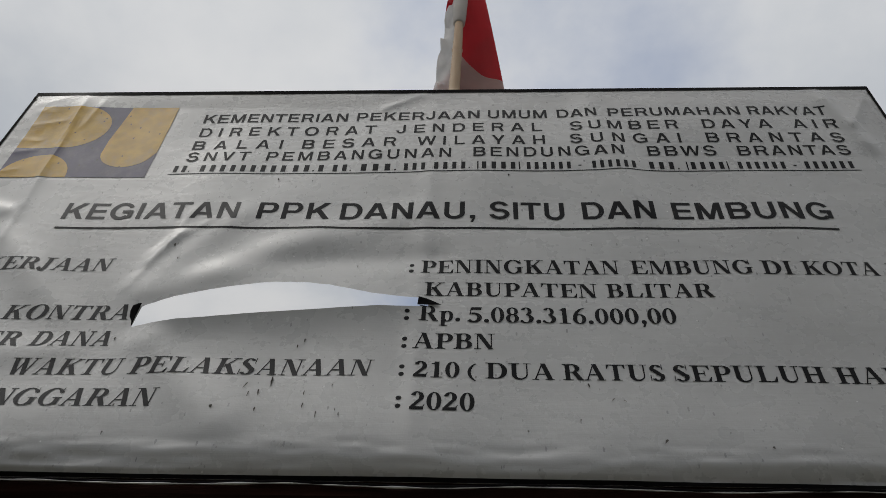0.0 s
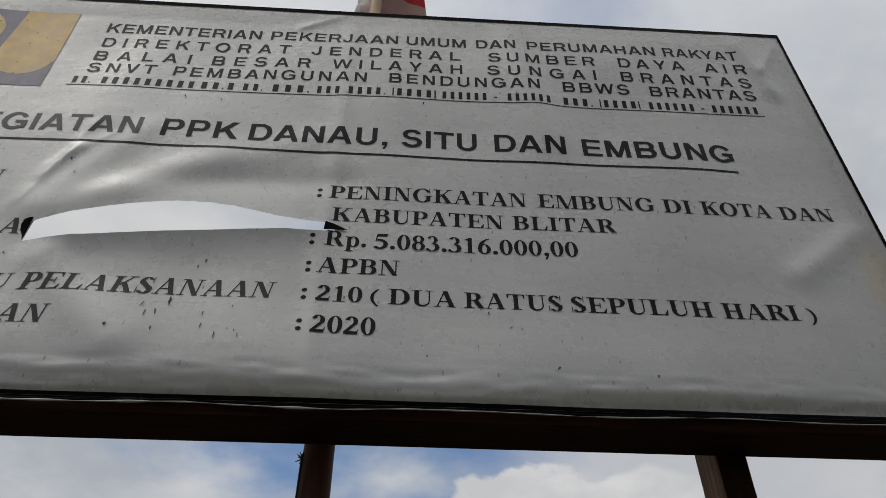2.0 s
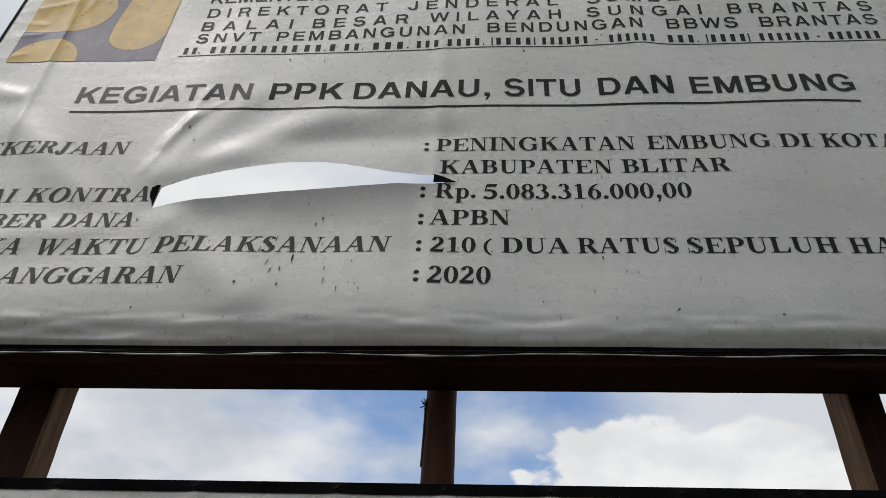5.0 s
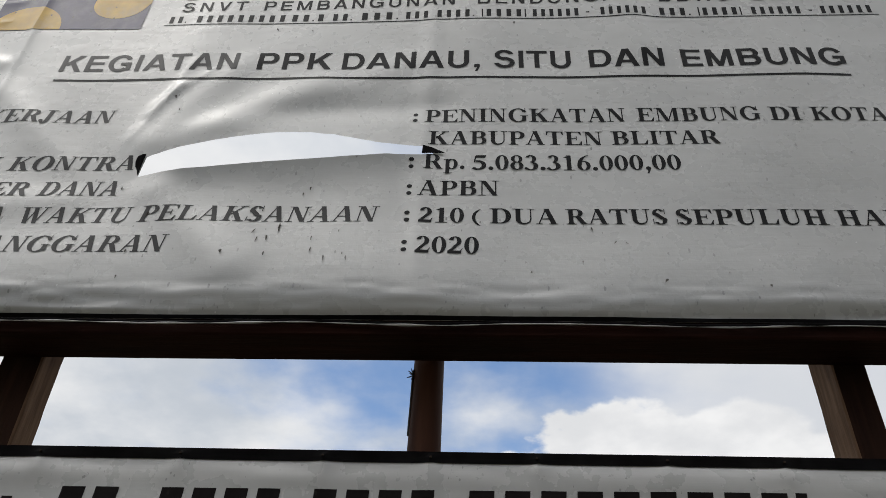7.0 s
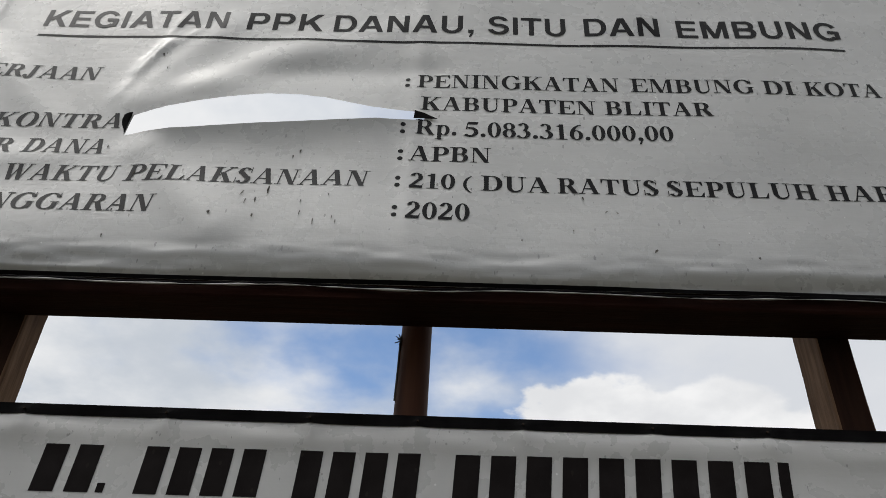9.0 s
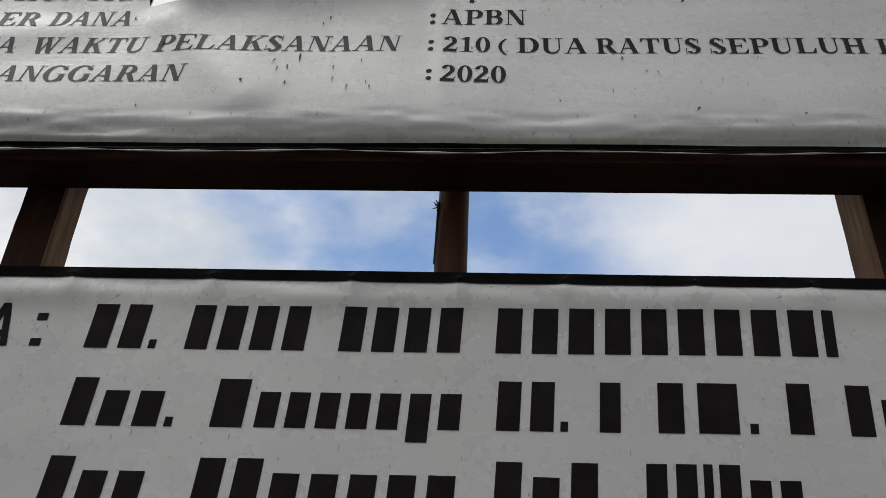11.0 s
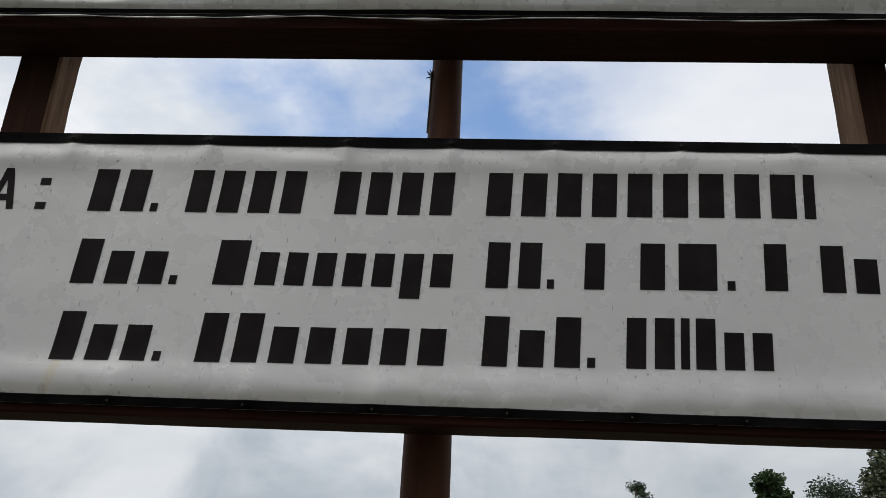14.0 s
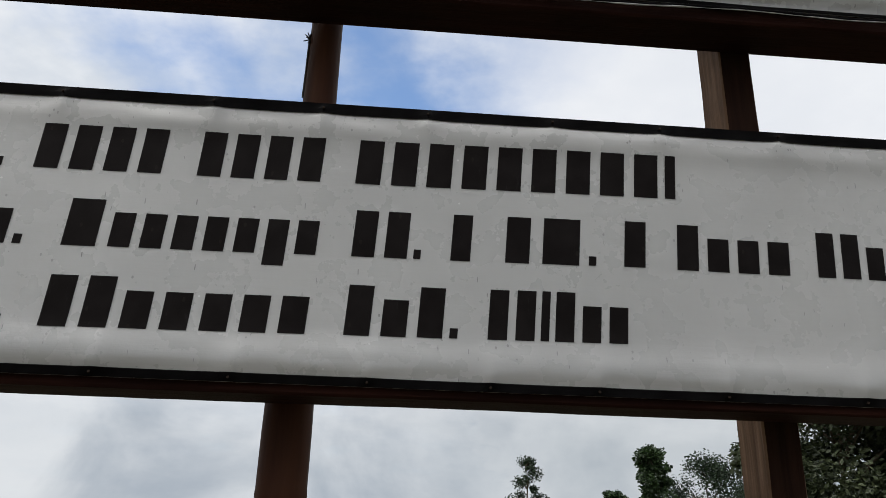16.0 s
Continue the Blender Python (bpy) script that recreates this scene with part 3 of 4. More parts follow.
def draw_roman(p, ch):
    """Heavy roman characters with thin serifs, 676 high; gives the advance."""
    if ch == "A":
        p.slope(104, 14, 338, 690, 46)
        p.slope(566, 14, 350, 690, 158)
        p.box(185, 470, 212, 258)
        p.foot(9, 215)
        p.foot(410, 689)
        return 722
    if ch == "B":
        p.stem(110, 262, 16, 290)
        for y0, y1, x, rx in ((340, 676, 345, 240), (0, 378, 365, 254)):
            p.box(255, x, y1 - 38, y1)
            p.box(255, x, y0, y0 + 38)
            p.arc(x, (y0 + y1) / 2, rx, (y1 - y0) / 2, -90, 90, 156, 38)
        return 667
    if ch == "D":
        p.stem(110, 262, 14, 290)
        p.box(255, 365, 636, 676)
        p.box(255, 365, 0, 40)
        p.arc(365, 338, 325, 338, -90, 90, 168, 40)
        return 722
    if ch == "E":
        p.stem(110, 264, 16, 300)
        p.box(255, 608, 636, 676)
        p.box(255, 618, 0, 40)
        p.box(255, 440, 320, 362)
        p.box(425, 455, 232, 452)
        p.quad((510, 640), (608, 640), (620, 486), (594, 486))
        p.quad((520, 36), (618, 36), (641, 196), (612, 196))
        return 667
    if ch == "G":
        p.arc(400, 338, 363, 357, 30, 322, 168, 42)
        p.box(640, 668, 455, 690)
        p.box(546, 694, 40, 300)
        p.foot(466, 755, 286)
        return 778
    if ch == "H":
        p.stem(115, 267, 21, 360)
        p.stem(511, 663, 420, 759)
        p.box(260, 520, 316, 362)
        return 778
    if ch == "I":
        p.stem(119, 271, 20, 370)
        return 389
    if ch == "J":
        p.box(198, 350, 110, 676)
        p.head(95, 479)
        p.arc(190, 115, 160, 210, 200, 360, 146, 46)
        p.dot(82, 70, 72)
        return 500
    if ch == "K":
        p.stem(125, 277, 30, 375)
        p.slope(280, 300, 612, 660, 62)
        p.slope(622, 16, 370, 432, 178)
        p.head(495, 752)
        p.foot(436, 769)
        return 778
    if ch == "L":
        p.stem(115, 268, 19, 365)
        p.box(255, 612, 0, 40)
        p.quad((510, 36), (612, 36), (638, 226), (607, 226))
        return 667
    if ch == "M":
        p.box(112, 156, 0, 676)
        p.box(688, 840, 0, 676)
        p.slope(196, 676, 462, 0, 152)
        p.slope(712, 676, 470, 0, 46)
        p.foot(14, 256)
        p.head(14, 200)
        p.foot(598, 921)
        p.head(730, 921)
        return 944
    if ch == "N":
        p.box(108, 150, 0, 676)
        p.box(556, 600, 0, 676)
        p.slope(166, 676, 560, 0, 164)
        p.foot(16, 246)
        p.head(16, 190)
        p.head(466, 701)
        return 722
    if ch == "O":
        p.arc(389, 338, 354, 357, 0, 360, 168, 40)
        return 778
    if ch == "P":
        p.stem(110, 262, 16, 365)
        p.box(255, 345, 636, 676)
        p.box(255, 345, 288, 326)
        p.arc(345, 482, 255, 194, -90, 90, 158, 38)
        return 611
    if ch == "R":
        p.stem(118, 270, 26, 370)
        p.box(262, 355, 636, 676)
        p.box(262, 355, 318, 356)
        p.arc(355, 497, 243, 179, -90, 90, 156, 38)
        p.slope(606, 10, 410, 340, 176)
        p.foot(520, 715)
        return 722
    if ch == "S":
        p.arc(262, 500, 205, 190, 28, 215, 142, 44)
        p.arc(284, 186, 228, 202, -150, 30, 146, 44)
        p.slope(136, 488, 420, 205, 200)
        p.box(440, 466, 452, 690)
        p.box(46, 73, -14, 222)
        return 556
    if ch == "T":
        p.box(257, 410, 0, 676)
        p.foot(160, 507)
        p.bracket(257, 410)
        p.box(31, 636, 634, 676)
        p.quad((31, 488), (58, 488), (110, 640), (31, 640))
        p.quad((609, 488), (636, 488), (636, 640), (557, 640))
        return 667
    if ch == "U":
        p.box(105, 257, 190, 676)
        p.box(558, 600, 210, 676)
        p.arc(352, 216, 247, 235, 180, 272, 150, 66)
        p.arc(352, 216, 247, 235, 268, 360, 44, 66)
        p.head(16, 350)
        p.head(462, 701)
        return 722
    if ch == "W":
        p.slope(166, 676, 352, -14, 154)
        p.slope(520, 600, 362, 0, 46)
        p.slope(486, 676, 680, -14, 154)
        p.slope(856, 676, 692, 0, 46)
        for x0, x1 in ((19, 335), (370, 640), (735, 981)):
            p.head(x0, x1)
        return 1000
    if ch == "0":
        p.arc(250, 338, 226, 350, 0, 360, 142, 36)
        return 500
    if ch == "1":
        p.box(182, 330, 0, 688)
        p.foot(65, 442)
        p.quad((65, 596), (190, 556), (330, 688), (282, 688))
        return 500
    if ch == "2":
        p.arc(240, 490, 202, 198, -38, 165, 146, 44)
        p.slope(72, 70, 345, 400, 130)
        p.box(17, 440, 0, 112)
        p.quad((400, 105), (440, 105), (478, 205), (454, 205))
        return 500
    if ch == "3":
        p.arc(220, 514, 190, 174, -90, 158, 138, 40)
        p.arc(205, 182, 263, 196, -145, 90, 154, 42)
        p.dot(62, 70, 50)
        return 500
    if ch == "5":
        p.quad((88, 552), (430, 552), (470, 676), (118, 676))
        p.slope(64, 340, 108, 640, 44)
        p.arc(190, 206, 278, 224, -142, 112, 156, 80)
        p.dot(68, 66, 52)
        return 500
    if ch == "6":
        p.arc(252, 212, 224, 226, 0, 360, 140, 38)
        p.arc(440, 212, 412, 476, 92, 180, 150, 34)
        return 500
    if ch == "8":
        p.arc(250, 508, 196, 180, 0, 360, 126, 36)
        p.arc(250, 182, 224, 196, 0, 360, 142, 38)
        return 500
    if ch == "p":
        p.box(90, 232, -205, 452)
        p.arc(310, 222, 214, 242, -140, 140, 138, 42)
        p.foot(19, 320, -205)
        p.box(19, 160, 420, 450)
        return 556
    if ch in ".,":
        p.dot(125, 74, 86)
        if ch == ",":
            p.slope(178, 60, 96, -150, 74)
        return 250
    if ch == "(":
        p.arc(372, 255, 326, 440, 122, 238, 74, 8)
        return 333
    if ch == ")":
        p.arc(-39, 255, 326, 440, -58, 58, 74, 8)
        return 333
    return 300


GLYPHS = {}


def glyph(ch, serif, weight):
    """One character as flat shapes in cap heights, with its advance."""
    if (ch, serif, weight) not in GLYPHS:
        p = Pen(weight)
        wide = draw_roman(p, ch) if serif else draw_sans(p, ch)
        cap = 676.0 if serif else 718.0
        GLYPHS[ch, serif, weight] = ([[(x / cap, y / cap) for x, y in q] for q in p.shapes], wide / cap)
    return GLYPHS[ch, serif, weight]


def words(rows, cap, serif=False, slant=0.0, wide=None, weight=1.0):
    """The characters of one line, each a mesh of its own: (text, left, right, baseline at its left, baseline at its right).
    With wide the characters keep that width and are spaced out to fill the line."""
    done = []
    for text, x0, x1, z0, z1 in rows:
        cells, pen = [], 0.0
        for ch in text:
            shapes, adv = glyph(ch, serif, weight)
            cells.append((shapes, pen))
            pen += adv
        first = min(x for q in cells[0][0] for x, y in q)
        last = cells[-1][1] + max(x for q in cells[-1][0] for x, y in q)
        k = wide * cap if wide else (x1 - x0) / (last - first)
        track = (x1 - x0 - k * (last - first)) / max(1, len(text) - 1)
        for i, (shapes, at) in enumerate(cells):
            bm = bmesh.new()
            for n, q in enumerate(shapes):
                ring = []
                for x, y in q:
                    gx = x0 + (at + x - first) * k + track * i
                    ring.append(bm.verts.new((gx + slant * y * cap, n * 0.00004, z0 + (z1 - z0) * (gx - x0) / max(1e-6, x1 - x0) + y * cap)))
                bm.faces.new(ring)
            done.append(bm)
    return done


def rule(x0, x1, z0, z1, thick):
    bm = bmesh.new()
    bm.faces.new([bm.verts.new(p) for p in ((x0, 0, z0), (x1, 0, z1), (x1, 0, z1 + thick), (x0, 0, z0 + thick))])
    return bm


HEIGHTS = {"c": (0, 1), "x": (0, 0.73), "d": (0, 1.0), "p": (-0.25, 0.73), "i": (0, 1.0), "w": (0, 1), ".": (0, 0.2), "-": (0.35, 0.5), "|": (-0.1, 1.05), ":": (0, 0.2)}
WIDTHS = {"w": 1.55, "i": 0.45, ".": 0.32, "-": 0.5, "|": 0.3, ":": 0.32}


def bars(rows, cap, fill=0.74, slant=0.0):
    """Plain upright bars in the place of characters: (pattern, left, right, foot left, foot right)."""
    done = []
    for pattern, x0, x1, z0, z1 in rows:
        total = sum(WIDTHS.get(c, 1.0) for c in pattern)
        at = x0
        for c in pattern:
            w = WIDTHS.get(c, 1.0) / total * (x1 - x0)
            b0, b1 = HEIGHTS[c]
            f = z0 + (z1 - z0) * (at - x0) / (x1 - x0)
            l, r = at + w * (1 - fill) / 2, at + w * (1 + fill) / 2
            bm = bmesh.new()
            done.append(bm)
            bm.faces.new([bm.verts.new(p) for p in ((l + slant * b0 * cap, 0, f + b0 * cap), (r + slant * b0 * cap, 0, f + b0 * cap), (r + slant * b1 * cap, 0, f + b1 * cap), (l + slant * b1 * cap, 0, f + b1 * cap))])
            at += w
    return done


# ---- ground ----
bm = bmesh.new()
RINGS = [0, 2, 4, 7, 12, 20, 35, 60, 110, 250, 700, 2500]
loops = []
for r in RINGS[1:]:
    loops.append([bm.verts.new((r * math.cos(math.tau * k / 48), r * math.sin(math.tau * k / 48), 0.05 * noise.noise((r * math.cos(math.tau * k / 48) * 0.2, r * math.sin(math.tau * k / 48) * 0.2, 3)) if r > 4 else 0)) for k in range(48)])
mid = bm.verts.new((0, 0, 0))
for k in range(48):
    bm.faces.new((mid, loops[0][k], loops[0][(k + 1) % 48]))
for l0, l1 in zip(loops, loops[1:]):
    for k in range(48):
        bm.faces.new((l0[k], l1[k], l1[(k + 1) % 48], l0[(k + 1) % 48]))
tagged(part("ground", bm, GROUND, smooth=True), "rough ground of bare earth and short grass", "ground", kind="structure")

# ---- posts, pole and frames ----
for x0, x1, back, seed in ((-1.004, -0.903, 0.206, 1), (0.918, 0.994, 0.234, 2)):
    bm = rough_box((x0, 0.121, -0.4), (x1, back, 4.24), 0.04, 0.0035, seed)
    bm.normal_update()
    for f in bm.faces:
        f.material_index = 0 if abs(f.normal.x) > 0.45 else 1  # paler timber on the sides, darker on front and back
    post = part("wooden_post", bm, (POST_WOOD, POST_DARK))
    tagged(post, "weathered sawn timber post, darker in front, paler at its sides", "post", "posts of the signboard")

pts, rad = [], []
nodes_at = [0.20 + 0.3617 * i for i in range(16)]
zs = sorted([-0.4 + 0.06 * i for i in range(98)] + [n + d for n in nodes_at for d in (-0.012, 0, 0.012)])
for z in zs:
    r = 0.0475 - 0.0105 * max(0, min(1, (z - 1.75) / 0.75)) if z < 2.5 else max(0.019, 0.037 - 0.0067 * (z - 2.5))
    r += (0.0030 if z > 4 else 0.001) if min(abs(z - n) for n in nodes_at) < 0.004 else 0
    pts.append((0.003 + 0.005 * (z - 1.8) + 0.0085 * max(0, z - 2.65) + 0.004 * noise.noise((z, 2, 1)), 0.160 + 0.02 * min(1, max(0, z - 1.8)) + 0.004 * noise.noise((z, 5, 1)), z))
    rad.append(r)
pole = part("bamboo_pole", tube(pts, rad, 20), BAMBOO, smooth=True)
tagged(pole, "tall brown bamboo pole behind the signboard carrying the flag", "pole")

# a twist of binding wire at the head of the gap
wire = empty("wire_knot", (-0.027, 0.165, 2.622), "frayed black binding wire knotted on the bamboo pole", "wire")
bm = tube([(0.010, 0.0, 0.06), (0.000, -0.004, 0.03), (-0.001, -0.004, 0.0), (-0.002, -0.002, -0.06), (-0.004, 0, -0.13)], [0.0022] * 5, 6)
part("strand", bm, WIRE.m, wire)
for dx, dz in ((-0.011, 0.008), (-0.013, -0.010), (-0.008, 0.001), (-0.005, 0.014), (-0.003, -0.015)):
    part("wire_end", tube([(0.002, -0.006, 0.02), (dx * 0.6, -0.010, 0.02 + dz * 0.7), (dx, -0.012, 0.02 + dz)], [0.0017, 0.0015, 0.001], 5), WIRE.m, wire)

upper = empty("upper_sign_frame", (0, 0.06, 2.655), "dark red-brown timber frame behind the large banner", "sign frame")
upper_parts = [
    part("bottom_rail", rough_box((XL - 0.01, 0.006, 2.655), (XR + 0.01, 0.119, 2.735), 0.03, 0.0022, 4), BEAM_WOOD),
    part("top_rail", rough_box((XL, 0.006, 4.215), (XR, 0.075, 4.277), 0.05, 0.002, 5), BEAM_WOOD),
    part("side_rail", rough_box((XL, 0.006, 2.737), (XL + 0.06, 0.075, 4.213), 0.05, 0.002, 6), BEAM_WOOD),
    part("side_rail", rough_box((XR - 0.06, 0.006, 2.737), (XR, 0.075, 4.213), 0.05, 0.002, 7), BEAM_WOOD),
]
lower = empty("lower_sign_frame", (0, 0.05, 1.808), "dark red-brown timber frame behind the small banner", "sign frame")
lower_parts = [
    part("bottom_rail", rough_box((XL - 0.01, 0.006, 1.806), (XR + 0.01, 0.105, 1.866), 0.03, 0.0022, 8), BEAM_WOOD),
    part("top_rail", rough_box((XL, 0.006, 2.325), (XR, 0.075, 2.381), 0.05, 0.002, 9), BEAM_WOOD),
    part("side_rail", rough_box((XL, 0.006, 1.868), (XL + 0.06, 0.075, 2.323), 0.05, 0.002, 10), BEAM_WOOD),
    part("side_rail", rough_box((XR - 0.06, 0.006, 1.868), (XR, 0.075, 2.323), 0.05, 0.002, 11), BEAM_WOOD),
]
for top, parts in ((upper, upper_parts), (lower, lower_parts)):
    for ob in parts:
        ob.parent = top
        ob.matrix_parent_inverse = Matrix.Translation(-top.location)

# ---- the large banner ----
banner = part("large_banner", sheet(XL, XR, UP_B, UP_T, hang_up, 400, 220, True), VINYL_UP, smooth=True)
tagged(banner, "large wrinkled white vinyl banner, torn open, with faded printing", "banner")


def lettering(shapes, material, hang, owner, label="", proud=0.0009, name="letter"):
    for bm in shapes if isinstance(shapes, list) else [shapes]:
        ob = part(name, on_sheet(bm, hang, proud), material, owner, label)
    return ob


lettering(words([("KEMENTERIAN", -0.831, -0.322, 4.086, 4.087), ("PEKERJAAN", -0.290, 0.136, 4.087, 4.088), ("UMUM", 0.164, 0.366, 4.088, 4.088), ("DAN", 0.401, 0.534, 4.089, 4.089), ("PERUMAHAN", 0.574, 1.016, 4.089, 4.09), ("RAKYAT", 1.045, 1.307, 4.09, 4.09)], 0.051, weight=0.84), INK, hang_up, banner)
lettering(words([("DIREKTORAT", -0.825, -0.214, 4.004, 4.006), ("JENDERAL", -0.146, 0.346, 4.006, 4.008), ("SUMBER", 0.439, 0.796, 4.009, 4.01), ("DAYA", 0.877, 1.103, 4.011, 4.012), ("AIR", 1.172, 1.317, 4.012, 4.013)], 0.051, wide=0.98, weight=0.82), INK, hang_up, banner)
lettering(words([("BALAI", -0.828, -0.524, 3.927, 3.929), ("BESAR", -0.456, -0.141, 3.929, 3.931), ("WILAYAH", -0.071, 0.351, 3.931, 3.932), ("SUNGAI", 0.432, 0.792, 3.933, 3.934), ("BRANTAS", 0.875, 1.314, 3.935, 3.936)], 0.051, wide=0.98, weight=0.82), INK, hang_up, banner)
lettering(words([("SNVT", -0.83, -0.618, 3.86, 3.861), ("PEMBANGUNAN", -0.563, 0.044, 3.861, 3.863), ("BENDUNGAN", 0.116, 0.599, 3.864, 3.866), ("BBWS", 0.675, 0.892, 3.866, 3.867), ("BRANTAS", 0.961, 1.312, 3.867, 3.868)], 0.050, wide=0.98, weight=0.82), INK, hang_up, banner)
lettering(bars([("cc.", -0.863, -0.798, 3.8, 3.8), ("ccccccccc", -0.776, -0.479, 3.8, 3.8), ("cc.c", -0.473, -0.356, 3.8, 3.8), ("cc.", -0.343, -0.272, 3.8, 3.8), ("ccc.", -0.254, -0.127, 3.8, 3.8), ("ccc", -0.113, -0.03, 3.8, 3.8), ("cccc.", -0.016, 0.108, 3.8, 3.8), ("|cccc|", 0.126, 0.267, 3.8, 3.8), ("cccccc", 0.279, 0.431, 3.8, 3.8), ("-", 0.442, 0.463, 3.8, 3.8), ("cccccc", 0.485, 0.634, 3.8, 3.8), ("ccc.", 0.662, 0.765, 3.8, 3.8), ("|cccc|", 0.784, 0.918, 3.8, 3.8), ("cccccc", 0.939, 1.097, 3.8, 3.8), ("-", 1.109, 1.13, 3.8, 3.8), ("cccccc", 1.144, 1.305, 3.8, 3.8)], 0.035, 0.46), INK, hang_up, banner, name="text_bar")
lettering(rule(-0.868, 1.315, 3.787, 3.789, 0.004), INK, hang_up, banner, name="underline")
lettering(words([("KEGIATAN", -1.13, -0.590, 3.563, 3.563)], 0.077, weight=0.92), INK_FADED, hang_up, banner)
lettering(words([("PPK", -0.532, -0.311, 3.563, 3.562), ("DANAU,", -0.280, 0.124, 3.562, 3.562), ("SITU", 0.165, 0.388, 3.562, 3.561), ("DAN", 0.440, 0.653, 3.561, 3.561), ("EMBUNG", 0.704, 1.161, 3.561, 3.56)], 0.077, weight=0.94), INK, hang_up, banner)
lettering(rule(-1.13, 1.16, 3.517, 3.514, 0.009), INK, hang_up, banner, name="underline")

SERIF = dict(serif=True)
lettering(words([("PENINGKATAN", -0.025, 0.519, 3.335, 3.335), ("EMBUNG", 0.549, 0.875, 3.335, 3.333), ("DI", 0.899, 0.983, 3.332, 3.331), ("KOTA", 1.008, 1.207, 3.33, 3.328), ("DAN", 1.232, 1.386, 3.326, 3.326)], 0.052, **SERIF), INK, hang_up, banner)
lettering(words([("KABUPATEN", -0.011, 0.450, 3.247, 3.247), ("BLITAR", 0.473, 0.754, 3.247, 3.246)], 0.051, **SERIF), INK, hang_up, banner)
lettering(words([("Rp.", -0.02, 0.087, 3.155, 3.155), ("5.083.316.000,00", 0.105, 0.640, 3.152, 3.153)], 0.054, True), INK, hang_up, banner)
lettering(words([("APBN", -0.03, 0.176, 3.059, 3.061)], 0.052, **SERIF), INK, hang_up, banner)
lettering(words([("210", -0.023, 0.089, 2.966, 2.966), ("(", 0.108, 0.130, 2.966, 2.966), ("DUA", 0.151, 0.316, 2.967, 2.967), ("RATUS", 0.336, 0.578, 2.967, 2.966), ("SEPULUH", 0.599, 0.954, 2.966, 2.964), ("HARI", 0.977, 1.169, 2.963, 2.962), (")", 1.190, 1.211, 2.957, 2.957)], 0.050, **SERIF), INK, hang_up, banner)
lettering(words([("2020", -0.025, 0.126, 2.864, 2.866)], 0.054, True), INK, hang_up, banner)


def disc(x, z, r):
    bm = bmesh.new()
    bmesh.ops.create_circle(bm, cap_ends=True, segments=12, radius=r, matrix=Matrix.Translation((x, 0, z)) @ Matrix.Rotation(radians(90), 4, "X"))
    return bm


for z in (3.336, 3.153, 3.059, 2.967, 2.867):
    for rise in (0.0075, 0.032):
        lettering(disc(-0.051, z + rise, 0.0068), INK, hang_up, banner, name="colon_dot")
LEFT = dict(serif=True, slant=0.15)
lettering(words([("PEKERJAAN", -1.376, -0.901, 3.338, 3.336)], 0.051, **LEFT), INK_FADED, hang_up, banner)
lettering(words([("NILAI", -1.372, -1.160, 3.151, 3.151), ("KONTRA", -1.128, -0.783, 3.151, 3.151)], 0.051, **LEFT), INK_FADED, hang_up, banner)
lettering(words([("SUMBER", -1.372, -1.038, 3.055, 3.057), ("DANA", -1.011, -0.802, 3.057, 3.060)], 0.051, **LEFT), INK_FADED, hang_up, banner)
lettering(words([("JANGKA", -1.372, -1.066, 2.962, 2.963), ("WAKTU", -1.030, -0.745, 2.963, 2.964), ("PELAKSANAAN", -0.720, -0.126, 2.965, 2.967)], 0.052, **LEFT), INK_FADED, hang_up, banner)
lettering(words([("TAHUN", -1.376, -1.112, 2.865, 2.865), ("ANGGARAN", -1.082, -0.628, 2.865, 2.868)], 0.053, **LEFT), INK_FADED, hang_up, banner)

# emblem of plain yellow shapes on a violet square
LX, LZ, LW, LH = -1.432, 3.774, 0.492, 0.408
emblem = lettering(rule(LX, LX + LW, LZ, LZ, LH), VIOLET, hang_up, banner, "faded violet printed square", 0.0013, "emblem_ground")


def blob(points):
    bm = bmesh.new()
    f = bm.faces.new([bm.verts.new((LX + LW * u, 0, LZ + LH * v)) for u, v in points])
    bmesh.ops.triangulate(bm, faces=[f])
    return bm


arc = [radians(a) for a in range(0, 181, 9)]
shape_d = [(0, 1.0), (0.0, 0.40)] + [(0.30 + 0.27 * math.sin(t), 0.70 - 0.30 * math.cos(t)) for t in arc]
shape_u = [(0.66, 1.0), (1.0, 1.0), (1.0, 0.34)] + [(0.80 + 0.185 * math.cos(t), 0.34 - 0.20 * math.sin(t)) for t in arc[2:]] + [(0.615, 0.5)]
shape_b = [(0.47, 0.0)] + [(0.235 + 0.235 * math.cos(t), 0.30 * math.sin(t)) for t in arc[1:-1]] + [(0.0, 0.0)]
for s in (shape_d, shape_u, shape_b):
    lettering(blob(s), YELLOW, hang_up, emblem, "faded yellow printed shape", 0.0017, "emblem_shape")

# black printed border and the rolled hem under it
for x0, x1, z0, z1 in ((XL, XR, UP_T - 0.019, UP_T), (XL, XR, UP_B, UP_B + 0.009), (XL, XL + 0.010, UP_B + 0.009, UP_T - 0.019), (XR - 0.010, XR, UP_B + 0.009, UP_T - 0.019)):
    lettering(rule(x0, x1, z0, z0, z1 - z0), BORDER, hang_up, banner, "black printed border", 0.0016, "border")
n = 260
pts = [(XL + 3.0 * i / n, -0.004 + 0.003 * noise.noise((i * 0.09, 1, 1)), 2.684 - 0.005 * bell((i % 52) / 52, 0.5, 0.3) - 0.004 * noise.noise((i * 0.05, 2, 2))) for i in range(n + 1)]
part("hem", tube(pts, [0.0042 + 0.0018 * noise.noise((i * 0.13, 5, 5)) for i in range(n + 1)], 8), BORDER, banner, "rolled black hem", True)
